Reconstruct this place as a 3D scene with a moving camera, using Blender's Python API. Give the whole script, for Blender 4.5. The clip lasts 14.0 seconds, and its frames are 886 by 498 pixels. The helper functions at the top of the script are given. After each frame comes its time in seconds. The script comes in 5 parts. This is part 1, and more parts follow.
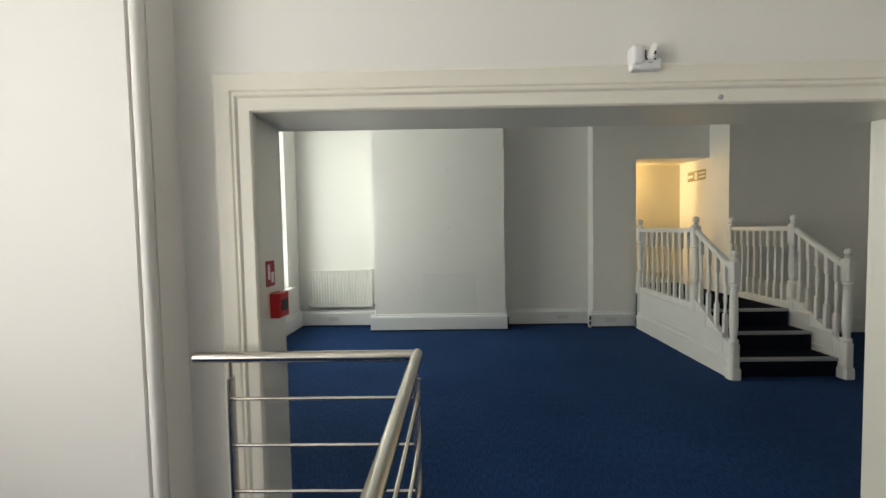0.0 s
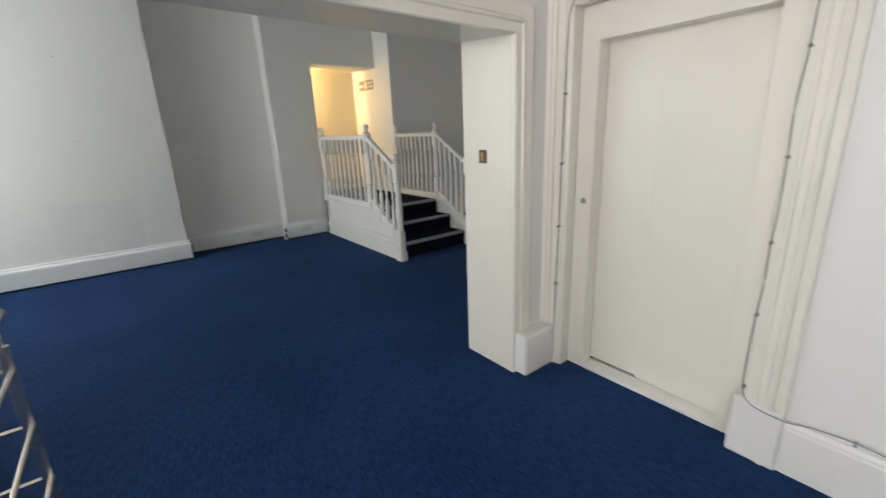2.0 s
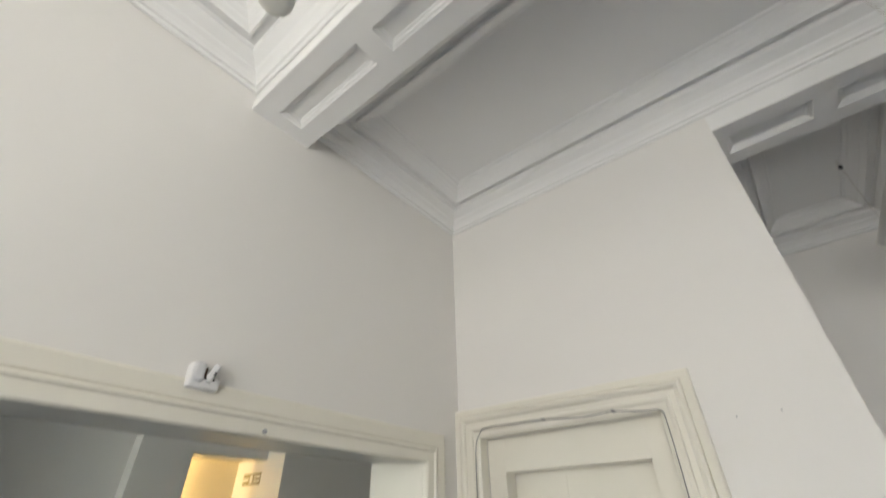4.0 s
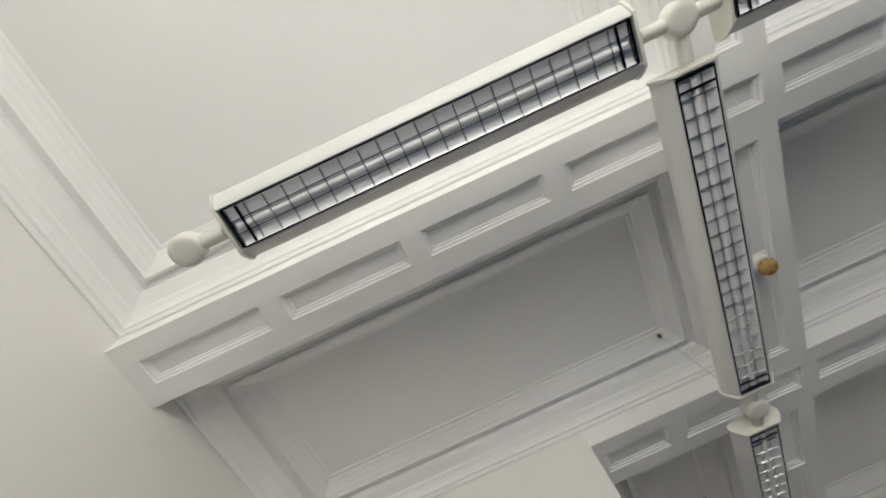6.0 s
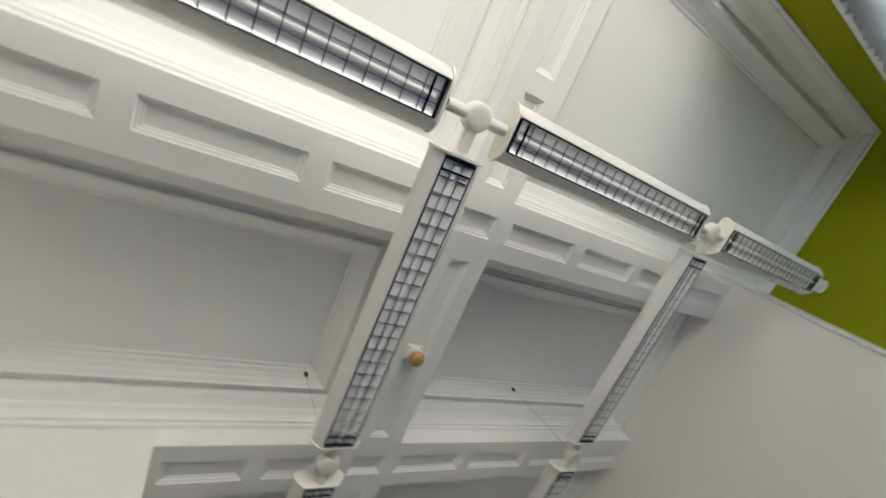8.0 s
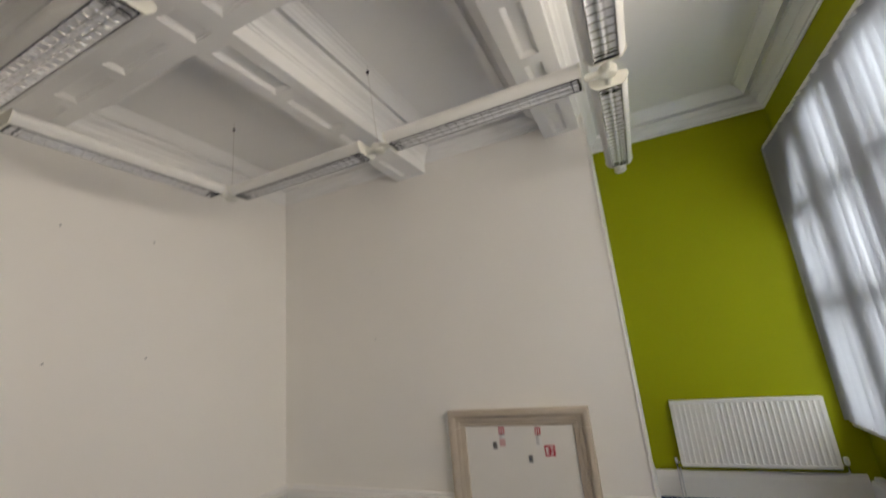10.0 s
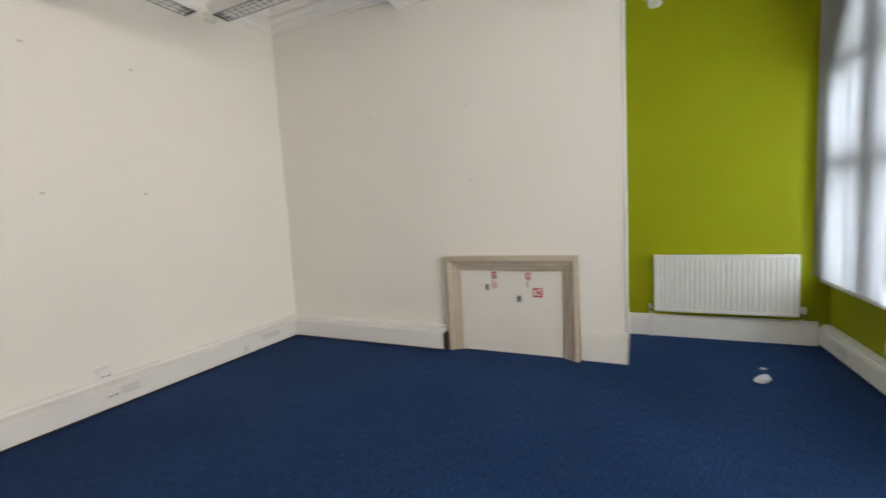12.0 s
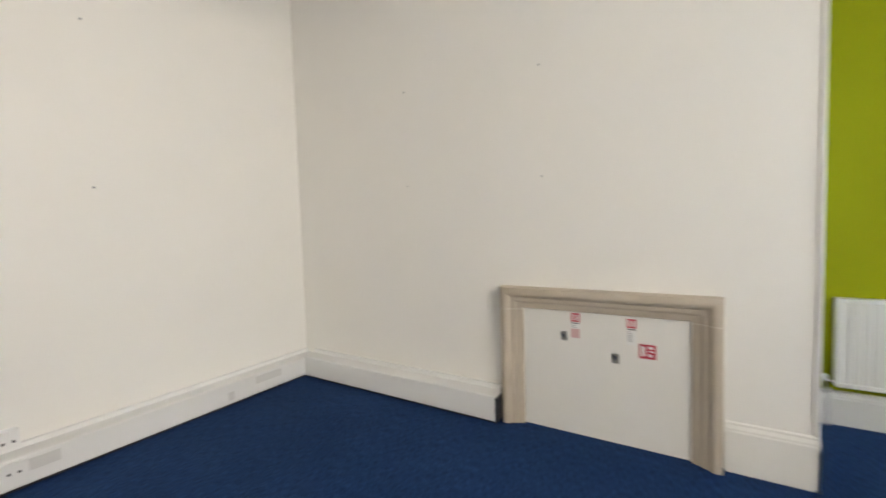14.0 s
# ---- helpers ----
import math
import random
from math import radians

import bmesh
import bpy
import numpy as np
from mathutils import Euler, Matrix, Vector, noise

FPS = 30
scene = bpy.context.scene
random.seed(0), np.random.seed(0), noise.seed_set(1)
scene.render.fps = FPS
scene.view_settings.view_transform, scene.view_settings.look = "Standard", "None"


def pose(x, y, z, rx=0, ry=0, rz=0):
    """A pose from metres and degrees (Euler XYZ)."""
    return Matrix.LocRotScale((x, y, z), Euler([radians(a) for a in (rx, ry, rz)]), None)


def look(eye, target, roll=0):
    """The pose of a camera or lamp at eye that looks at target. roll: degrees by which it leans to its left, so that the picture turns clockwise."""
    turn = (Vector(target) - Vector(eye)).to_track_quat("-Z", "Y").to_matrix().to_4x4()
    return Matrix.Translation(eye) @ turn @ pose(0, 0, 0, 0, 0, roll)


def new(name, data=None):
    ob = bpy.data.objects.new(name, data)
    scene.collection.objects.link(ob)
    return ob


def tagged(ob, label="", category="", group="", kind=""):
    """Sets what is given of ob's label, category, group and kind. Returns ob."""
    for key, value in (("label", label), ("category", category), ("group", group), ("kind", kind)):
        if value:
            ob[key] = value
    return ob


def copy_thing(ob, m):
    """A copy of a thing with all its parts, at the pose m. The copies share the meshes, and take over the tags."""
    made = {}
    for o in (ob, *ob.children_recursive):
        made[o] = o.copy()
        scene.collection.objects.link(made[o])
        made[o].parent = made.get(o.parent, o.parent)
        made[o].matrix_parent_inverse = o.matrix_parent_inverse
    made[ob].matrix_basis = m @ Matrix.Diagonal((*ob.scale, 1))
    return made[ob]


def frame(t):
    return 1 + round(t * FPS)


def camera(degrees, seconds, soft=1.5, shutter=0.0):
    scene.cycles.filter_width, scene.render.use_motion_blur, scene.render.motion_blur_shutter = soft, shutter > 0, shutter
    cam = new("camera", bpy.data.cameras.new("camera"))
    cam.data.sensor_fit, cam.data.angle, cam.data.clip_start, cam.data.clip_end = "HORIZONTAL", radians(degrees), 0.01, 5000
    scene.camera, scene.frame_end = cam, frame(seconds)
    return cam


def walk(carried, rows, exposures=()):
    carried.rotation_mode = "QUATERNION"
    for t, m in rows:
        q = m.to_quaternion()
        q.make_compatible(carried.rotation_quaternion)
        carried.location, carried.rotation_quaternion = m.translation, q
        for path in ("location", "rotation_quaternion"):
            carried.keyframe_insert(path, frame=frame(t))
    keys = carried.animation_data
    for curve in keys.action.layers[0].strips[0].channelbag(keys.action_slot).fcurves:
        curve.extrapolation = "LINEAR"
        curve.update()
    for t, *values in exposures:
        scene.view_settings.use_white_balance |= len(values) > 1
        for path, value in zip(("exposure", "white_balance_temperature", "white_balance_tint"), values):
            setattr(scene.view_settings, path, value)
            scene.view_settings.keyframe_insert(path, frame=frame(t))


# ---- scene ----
cam = camera(94.1, 14.0, shutter=0.4)
PATH = [
    (0, (0.124, 0.61, 1.589), (0.059, 2.607, 1.497), -1.1),
    (0.5, (0.102, 0.6, 1.588), (0.011, 2.596, 1.487), -1.6),
    (0.8, (0.133, 0.611, 1.585), (0.234, 2.604, 1.454), -2.0),
    (1, (0.153, 0.609, 1.585), (0.439, 2.581, 1.411), -2.3),
    (1.5, (0.244, 0.61, 1.575), (1.052, 2.403, 1.215), -2.8),
    (2, (0.306, 0.577, 1.55), (1.475, 2.105, 1.005), -2.4),
    (2.3, (0.307, 0.583, 1.543), (1.586, 2.022, 0.999), -2.1),
    (2.5, (0.317, 0.569, 1.552), (1.639, 2.003, 1.112), -2.0),
    (3, (0.296, 0.55, 1.608), (1.697, 1.975, 1.671), -0.7),
    (3.5, (0.267, 0.544, 1.704), (1.66, 1.83, 2.341), -0.1),
    (4, (0.209, 0.59, 1.752), (1.514, 1.619, 2.865), -1.1),
    (4.2, (0.194, 0.595, 1.773), (1.45, 1.532, 3.017), -1.5),
    (6.3, (0.271, 0.622, 1.806), (0.876, 0.545, 3.711), -29.4),
    (6.5, (0.273, 0.594, 1.809), (0.865, 0.431, 3.712), -34.2),
    (7, (0.357, 0.488, 1.762), (0.906, 0.093, 3.644), -42.6),
    (7.5, (0.434, 0.41, 1.765), (0.934, -0.293, 3.569), -47.6),
    (7.7, (0.492, 0.427, 1.761), (0.941, -0.425, 3.514), -49.4),
    (9.8, (0.49, 0.433, 1.596), (1.216, -1.322, 2.223), -8.0),
    (10, (0.499, 0.445, 1.572), (1.292, -1.327, 2.055), -5.5),
    (10.4, (0.517, 0.461, 1.555), (1.455, -1.292, 1.768), -2.5),
    (10.5, (0.515, 0.463, 1.548), (1.489, -1.276, 1.705), -2.1),
    (11, (0.545, 0.48, 1.49), (1.686, -1.162, 1.423), -1.6),
    (11.5, (0.581, 0.492, 1.5), (1.733, -1.134, 1.321), -2.3),
    (12, (0.576, 0.409, 1.466), (1.418, -1.396, 1.286), -3.1),
    (12.5, (0.574, 0.149, 1.447), (1.142, -1.761, 1.273), -3.1),
    (13, (0.662, -0.122, 1.379), (1.139, -2.06, 1.246), -2.3),
    (13.5, (0.911, -0.459, 1.423), (1.57, -2.343, 1.297), -1.8),
    (14, (1.157, -0.776, 1.446), (2.218, -2.468, 1.333), -1.7),
]
EXPOSURES = [
    (0.0, -0.22, 6600, 10), (1.0, -0.18, 6700, 10), (1.5, -0.08, 6500, 12), (2.0, 0.1, 6200, 15), (2.5, 0.14, 6150, 16), (3.0, 0.02, 6450, 13), (4.2, -0.12, 6500, 11), (6.5, -0.18, 6600, 10), (7.5, 0.0, 6600, 10),
    (10.0, 0.2, 7300, 15), (10.6, 0.62, 7100, 14), (11.0, 0.85, 7000, 11), (11.6, 0.8, 6950, 11), (12.0, 0.7, 7000, 12), (12.5, 0.55, 7200, 14), (13.5, 0.55, 7400, 15), (14.0, 0.92, 7000, 12),
]
walk(cam, [(t, look(eye, target, roll)) for t, eye, target, roll in PATH], EXPOSURES)

# ---------------------------------------------------------------- light
world = bpy.data.worlds.new("world")
scene.world = world
world.use_nodes = True
wn = world.node_tree
sky = wn.nodes.new("ShaderNodeTexSky")
sky.sky_type = "NISHITA"
sky.sun_disc = False
sky.sun_elevation = radians(40)
sky.sun_rotation = radians(100)
wn.links.new(sky.outputs[0], wn.nodes["Background"].inputs[0])
wn.nodes["Background"].inputs[1].default_value = 0.12


def lamp(name, kind, m, energy, colour, **more):
    data = bpy.data.lights.new(name, kind)
    data.energy, data.color = energy, colour
    if kind == "AREA":
        data.shape, data.size, data.size_y = "RECTANGLE", more["size"], more["size_y"]
    elif kind == "SUN":
        data.angle = radians(more["angle"])
    else:
        data.shadow_soft_size = more["radius"]
    ob = new(name, data)
    ob.matrix_world = m
    return ob


# the sun stands behind the building: it lights the facades outside, not the rooms
lamp("sun", "SUN", look((20, -6, 17), (0, 0, 0)), 2.0, (1.0, 0.94, 0.86), angle=0.6)
# sky light in the window openings; the stair one serves an unseen, added window
lamp("sky_light_front", "AREA", look((-1.55, -3.2, 2.0), (0, -3.2, 1.9)), 140, (0.74, 0.88, 1.0), size=2.5, size_y=2.7)
lamp("sky_light_unseen_window", "AREA", look((-2.62, -0.12, 1.92), (0, -0.12, 2.92)), 116, (0.985, 0.972, 0.91), size=2.8, size_y=2.4)
lamp("sky_light_back", "AREA", look((-2.84, 5.92, 2.0), (0, 5.92, 1.8)), 75, (0.94, 1.0, 0.91), size=2.1, size_y=2.4)


# ---------------------------------------------------------------- materials
def node_material(name, colour, rough=0.5, metal=0.0, vary=0.06, scale=3.0, grain=180.0, bump=0.05, spec=0.5, coat=0.0):
    mat = bpy.data.materials.new(name)
    mat.use_nodes = True
    n, l = mat.node_tree.nodes, mat.node_tree.links
    b = n["Principled BSDF"]
    b.inputs["Roughness"].default_value = rough
    b.inputs["Metallic"].default_value = metal
    b.inputs["Specular IOR Level"].default_value = spec
    b.inputs["Coat Weight"].default_value = coat
    tc = n.new("ShaderNodeTexCoord")
    big = n.new("ShaderNodeTexNoise")
    big.inputs["Scale"].default_value = scale
    big.inputs["Detail"].default_value = 5
    fine = n.new("ShaderNodeTexNoise")
    fine.inputs["Scale"].default_value = grain
    fine.inputs["Detail"].default_value = 3
    l.new(tc.outputs["Object"], big.inputs["Vector"])
    l.new(tc.outputs["Object"], fine.inputs["Vector"])
    mix = n.new("ShaderNodeMix")
    mix.data_type = "RGBA"
    mix.inputs["A"].default_value = (*[c * (1 - vary) for c in colour], 1)
    mix.inputs["B"].default_value = (*[min(1, c * (1 + vary)) for c in colour], 1)
    ad = n.new("ShaderNodeMath")
    ad.operation = "MULTIPLY_ADD"
    ad.inputs[1].default_value = 0.3
    l.new(fine.outputs["Fac"], ad.inputs[0])
    l.new(big.outputs["Fac"], ad.inputs[2])
    sub = n.new("ShaderNodeMath")
    sub.operation = "SUBTRACT"
    sub.use_clamp = True
    sub.inputs[1].default_value = 0.15
    l.new(ad.outputs[0], sub.inputs[0])
    l.new(sub.outputs[0], mix.inputs["Factor"])
    l.new(mix.outputs["Result"], b.inputs["Base Color"])
    if bump:
        bp = n.new("ShaderNodeBump")
        bp.inputs["Strength"].default_value = bump
        bp.inputs["Distance"].default_value = 0.004
        l.new(ad.outputs[0], bp.inputs["Height"])
        l.new(bp.outputs[0], b.inputs["Normal"])
    return mat


M_WALL = node_material("wall_paint", (0.82, 0.80, 0.765), 0.55, vary=0.025, scale=1.3, grain=90, bump=0.12, spec=0.35)
M_CEIL = node_material("ceiling_paint", (0.86, 0.855, 0.84), 0.6, vary=0.02, scale=1.5, grain=120, bump=0.06, spec=0.3)
M_TRIM = node_material("white_gloss_paint", (0.80, 0.78, 0.74), 0.32, vary=0.03, scale=5, grain=60, bump=0.06)
M_CREAM = node_material("cream_gloss_paint", (0.815, 0.785, 0.69), 0.3, vary=0.03, scale=4, grain=50, bump=0.08)
M_GREEN = node_material("lime_green_paint", (0.30, 0.325, 0.004), 0.6, vary=0.05, scale=1.5, grain=90, bump=0.12, spec=0.15)
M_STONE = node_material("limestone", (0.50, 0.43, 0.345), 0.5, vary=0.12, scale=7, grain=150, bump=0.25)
M_PVC = node_material("white_trunking_plastic", (0.76, 0.755, 0.75), 0.4, vary=0.025, scale=3, grain=80, bump=0.03)
M_PLATE = node_material("grey_socket_plastic", (0.64, 0.63, 0.62), 0.45, vary=0.05, bump=0.02)
M_STEEL = node_material("brushed_steel", (0.66, 0.62, 0.56), 0.22, metal=1.0, vary=0.06, scale=12, grain=300, bump=0.03)
M_ALU = node_material("aluminium_sill", (0.60, 0.60, 0.60), 0.35, metal=0.9, vary=0.08, scale=10, grain=200, bump=0.04)
M_BODY = node_material("white_luminaire_enamel", (0.72, 0.715, 0.69), 0.35, vary=0.03, bump=0.02)
M_LIGHT = node_material("cream_luminaire_enamel", (0.76, 0.75, 0.68), 0.35, vary=0.03, bump=0.02)
M_MIRROR = node_material("louvre_aluminium", (0.62, 0.62, 0.62), 0.14, metal=1.0, vary=0.03, scale=20, bump=0.02)
# near-white and barely metallic: the mirrored walls are put into the colour
M_REFLECT = node_material("whitened_reflector", (0.95, 0.95, 0.95), 0.2, metal=0.1, vary=0.02, bump=0.0)
M_CHROME = node_material("dark_polished_edge", (0.10, 0.10, 0.12), 0.12, metal=1.0, vary=0.05, bump=0.0)
M_OLDPAINT = node_material("older_wall_paint", (0.785, 0.772, 0.75), 0.6, vary=0.04, bump=0.08)
M_PINK = node_material("faded_pink_print", (0.66, 0.42, 0.42), 0.5, vary=0.05, bump=0.0)
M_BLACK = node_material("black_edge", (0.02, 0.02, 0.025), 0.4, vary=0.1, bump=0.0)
M_TUBE = node_material("white_tube_glass", (0.90, 0.90, 0.90), 0.2, vary=0.01, bump=0.0)
M_RED = node_material("red_plastic", (0.56, 0.012, 0.015), 0.35, vary=0.06, bump=0.02)
M_REDSIGN = node_material("red_print", (0.50, 0.03, 0.06), 0.4, vary=0.05, bump=0.0)
M_BLUESIGN = node_material("blue_print", (0.012, 0.10, 0.25), 0.4, vary=0.05, bump=0.0)
M_SIGNW = node_material("white_sign_plastic", (0.80, 0.80, 0.79), 0.35, vary=0.02, bump=0.0)
M_INK = node_material("black_print", (0.03, 0.03, 0.03), 0.5, vary=0.1, bump=0.0)
M_GREYINK = node_material("grey_print", (0.33, 0.33, 0.34), 0.5, vary=0.1, bump=0.0)
M_BROWN = node_material("brown_plastic", (0.11, 0.055, 0.025), 0.35, vary=0.1, bump=0.02)
M_AMBER = node_material("amber_dusty_plastic", (0.45, 0.29, 0.10), 0.5, vary=0.2, scale=60, bump=0.1)
M_CABLE = node_material("grey_cable_sheath", (0.20, 0.195, 0.19), 0.5, vary=0.06, bump=0.0)
M_PAPER = node_material("crumpled_paper", (0.60, 0.60, 0.60), 0.7, vary=0.08, scale=40, bump=0.1)
M_STEP = node_material("dark_stair_carpet", (0.007, 0.009, 0.018), 0.95, vary=0.3, scale=30, grain=400, bump=0.5, spec=0.1)
M_NOSE = node_material("grey_nosing_rubber", (0.30, 0.31, 0.33), 0.55, vary=0.08, scale=20, bump=0.08)
M_OAK = node_material("cream_corridor_paint", (0.78, 0.70, 0.52), 0.5, vary=0.03, bump=0.06)
M_BRICK = node_material("sunlit_brick", (0.42, 0.20, 0.10), 0.9, vary=0.35, scale=0.5, grain=8, bump=0.0)
M_GROUND = node_material("grey_paving", (0.16, 0.155, 0.15), 0.9, vary=0.2, scale=0.3, grain=4, bump=0.0)
M_EXIT = node_material("bronze_sign_green", (0.30, 0.26, 0.14), 0.4, vary=0.05, bump=0.0)


def carpet_material():
    mat = bpy.data.materials.new("navy_loop_carpet")
    mat.use_nodes = True
    n, l = mat.node_tree.nodes, mat.node_tree.links
    b = n["Principled BSDF"]
    b.inputs["Roughness"].default_value = 0.88
    b.inputs["Specular IOR Level"].default_value = 0.08
    b.inputs["Sheen Weight"].default_value = 0.06
    b.inputs["Sheen Tint"].default_value = (0.25, 0.4, 0.7, 1)
    tc = n.new("ShaderNodeTexCoord")
    stretch = n.new("ShaderNodeMapping")
    stretch.inputs["Scale"].default_value = (120, 17, 1)
    l.new(tc.outputs["Object"], stretch.inputs["Vector"])
    rib = n.new("ShaderNodeTexNoise")
    rib.inputs["Scale"].default_value = 1.0
    rib.inputs["Detail"].default_value = 2
    l.new(stretch.outputs[0], rib.inputs["Vector"])
    wear = n.new("ShaderNodeTexNoise")
    wear.inputs["Scale"].default_value = 0.9
    wear.inputs["Detail"].default_value = 6
    l.new(tc.outputs["Object"], wear.inputs["Vector"])
    ramp = n.new("ShaderNodeMapRange")
    ramp.inputs["From Min"].default_value = 0.3
    ramp.inputs["From Max"].default_value = 0.7
    l.new(wear.outputs["Fac"], ramp.inputs["Value"])
    mix = n.new("ShaderNodeMix")
    mix.data_type = "RGBA"
    mix.inputs["A"].default_value = (0.0078, 0.0270, 0.090, 1)
    mix.inputs["B"].default_value = (0.0130, 0.0395, 0.122, 1)
    l.new(ramp.outputs[0], mix.inputs["Factor"])
    mul = n.new("ShaderNodeMix")
    mul.data_type = "RGBA"
    mul.blend_type = "MULTIPLY"
    mul.inputs["Factor"].default_value = 1.0
    grey = n.new("ShaderNodeMapRange")
    grey.inputs["From Min"].default_value = 0.25
    grey.inputs["From Max"].default_value = 0.75
    grey.inputs["To Min"].default_value = 0.5
    grey.inputs["To Max"].default_value = 1.5
    l.new(rib.outputs["Fac"], grey.inputs["Value"])
    l.new(mix.outputs["Result"], mul.inputs["A"])
    l.new(grey.outputs[0], mul.inputs["B"])
    l.new(mul.outputs["Result"], b.inputs["Base Color"])
    bp = n.new("ShaderNodeBump")
    bp.inputs["Strength"].default_value = 0.7
    bp.inputs["Distance"].default_value = 0.006
    l.new(rib.outputs["Fac"], bp.inputs["Height"])
    l.new(bp.outputs[0], b.inputs["Normal"])
    return mat


M_CARPET = carpet_material()


def blind_material():
    mat = bpy.data.materials.new("translucent_blind_fabric")
    mat.use_nodes = True
    n, l = mat.node_tree.nodes, mat.node_tree.links
    out = n["Material Output"]
    n.remove(n["Principled BSDF"])
    tc = n.new("ShaderNodeTexCoord")
    no = n.new("ShaderNodeTexNoise")
    no.inputs["Scale"].default_value = 300
    l.new(tc.outputs["Object"], no.inputs["Vector"])
    mix = n.new("ShaderNodeMix")
    mix.data_type = "RGBA"
    mix.inputs["A"].default_value = (0.38, 0.385, 0.405, 1)
    mix.inputs["B"].default_value = (0.45, 0.455, 0.475, 1)
    l.new(no.outputs["Fac"], mix.inputs["Factor"])
    dif = n.new("ShaderNodeBsdfDiffuse")
    tr = n.new("ShaderNodeBsdfTranslucent")
    cl = n.new("ShaderNodeBsdfRefraction")
    cl.inputs["IOR"].default_value = 1.07
    cl.inputs["Roughness"].default_value = 0.8
    cl.inputs["Color"].default_value = (0.93, 0.94, 0.97, 1)
    l.new(mix.outputs["Result"], dif.inputs["Color"])
    l.new(mix.outputs["Result"], tr.inputs["Color"])
    m1 = n.new("ShaderNodeMixShader")
    m1.inputs[0].default_value = 0.5
    l.new(dif.outputs[0], m1.inputs[1])
    l.new(tr.outputs[0], m1.inputs[2])
    m2 = n.new("ShaderNodeMixShader")
    m2.inputs[0].default_value = 0.1
    l.new(m1.outputs[0], m2.inputs[1])
    l.new(cl.outputs[0], m2.inputs[2])
    l.new(m2.outputs[0], out.inputs["Surface"])
    return mat


M_BLIND = blind_material()


def glass_material():
    mat = bpy.data.materials.new("window_glass")
    mat.use_nodes = True
    b = mat.node_tree.nodes["Principled BSDF"]
    b.inputs["Transmission Weight"].default_value = 1.0
    b.inputs["Roughness"].default_value = 0.02
    b.inputs["IOR"].default_value = 1.1
    return mat


M_GLASS = glass_material()


def glow_material(name, colour, strength):
    mat = bpy.data.materials.new(name)
    mat.use_nodes = True
    b = mat.node_tree.nodes["Principled BSDF"]
    b.inputs["Base Color"].default_value = (*colour, 1)
    b.inputs["Emission Color"].default_value = (*colour, 1)
    b.inputs["Emission Strength"].default_value = strength
    return mat


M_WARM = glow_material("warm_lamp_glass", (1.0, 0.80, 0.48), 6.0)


# ---------------------------------------------------------------- mesh helpers
def part(name, bm, material, parent=None, label="", smooth=False):
    bmesh.ops.recalc_face_normals(bm, faces=bm.faces)
    me = bpy.data.meshes.new(name)
    bm.to_mesh(me)
    bm.free()
    me.materials.append(material)
    if smooth:
        me.polygons.foreach_set("use_smooth", [True] * len(me.polygons))
        me.set_sharp_from_angle(angle=radians(38))
    ob = new(name, me)
    ob.parent = parent
    return tagged(ob, label=label)


def shared(name, me, parent, m):
    ob = new(name, me)
    ob.parent = parent
    ob.matrix_local = m
    return ob


def empty(name, m=None):
    ob = new(name)
    ob.empty_display_size = 0.1
    if m is not None:
        ob.matrix_world = m
    return ob


def box(bm, x0, x1, y0, y1, z0, z1, bevel=0.0, seg=2):
    r = bmesh.ops.create_cube(bm, size=1)
    vs = r["verts"]
    for v in vs:
        v.co = Vector((x0 + (v.co.x + 0.5) * (x1 - x0), y0 + (v.co.y + 0.5) * (y1 - y0), z0 + (v.co.z + 0.5) * (z1 - z0)))
    if bevel:
        es = list({e for v in vs for e in v.link_edges})
        bmesh.ops.bevel(bm, geom=es, offset=bevel, segments=seg, affect="EDGES", profile=0.5)
    return bm


def boxes(*items, bevel=0.0, seg=2):
    bm = bmesh.new()
    for it in items:
        box(bm, *it, bevel=bevel, seg=seg)
    return bm


def extrude(bm, outline, axis, a, b):
    """A closed outline of two coordinates, drawn out along an axis from a to b."""
    def at(p, t):
        return {"x": (t, p[0], p[1]), "y": (p[0], t, p[1]), "z": (p[0], p[1], t)}[axis]
    lo = [bm.verts.new(at(p, a)) for p in outline]
    hi = [bm.verts.new(at(p, b)) for p in outline]
    n = len(outline)
    for i in range(n):
        bm.faces.new((lo[i], lo[(i + 1) % n], hi[(i + 1) % n], hi[i]))
    bm.faces.new(lo)
    bm.faces.new(hi[::-1])
    return bm


def lathe(bm, profile, centre=(0, 0, 0), seg=14, square=()):
    """Radius and height pairs turned about z; rings named in square are square instead of round."""
    rings = []
    for i, (r, z) in enumerate(profile):
        ring = []
        for k in range(seg):
            a = 2 * math.pi * (k + 0.5) / seg
            c, s = math.cos(a), math.sin(a)
            q = r / max(abs(c), abs(s)) if i in square else r
            ring.append(bm.verts.new((centre[0] + q * c, centre[1] + q * s, centre[2] + z)))
        rings.append(ring)
    for u, w in zip(rings, rings[1:]):
        for k in range(seg):
            bm.faces.new((u[k], u[(k + 1) % seg], w[(k + 1) % seg], w[k]))
    bm.faces.new(rings[0][::-1])
    bm.faces.new(rings[-1])
    return bm


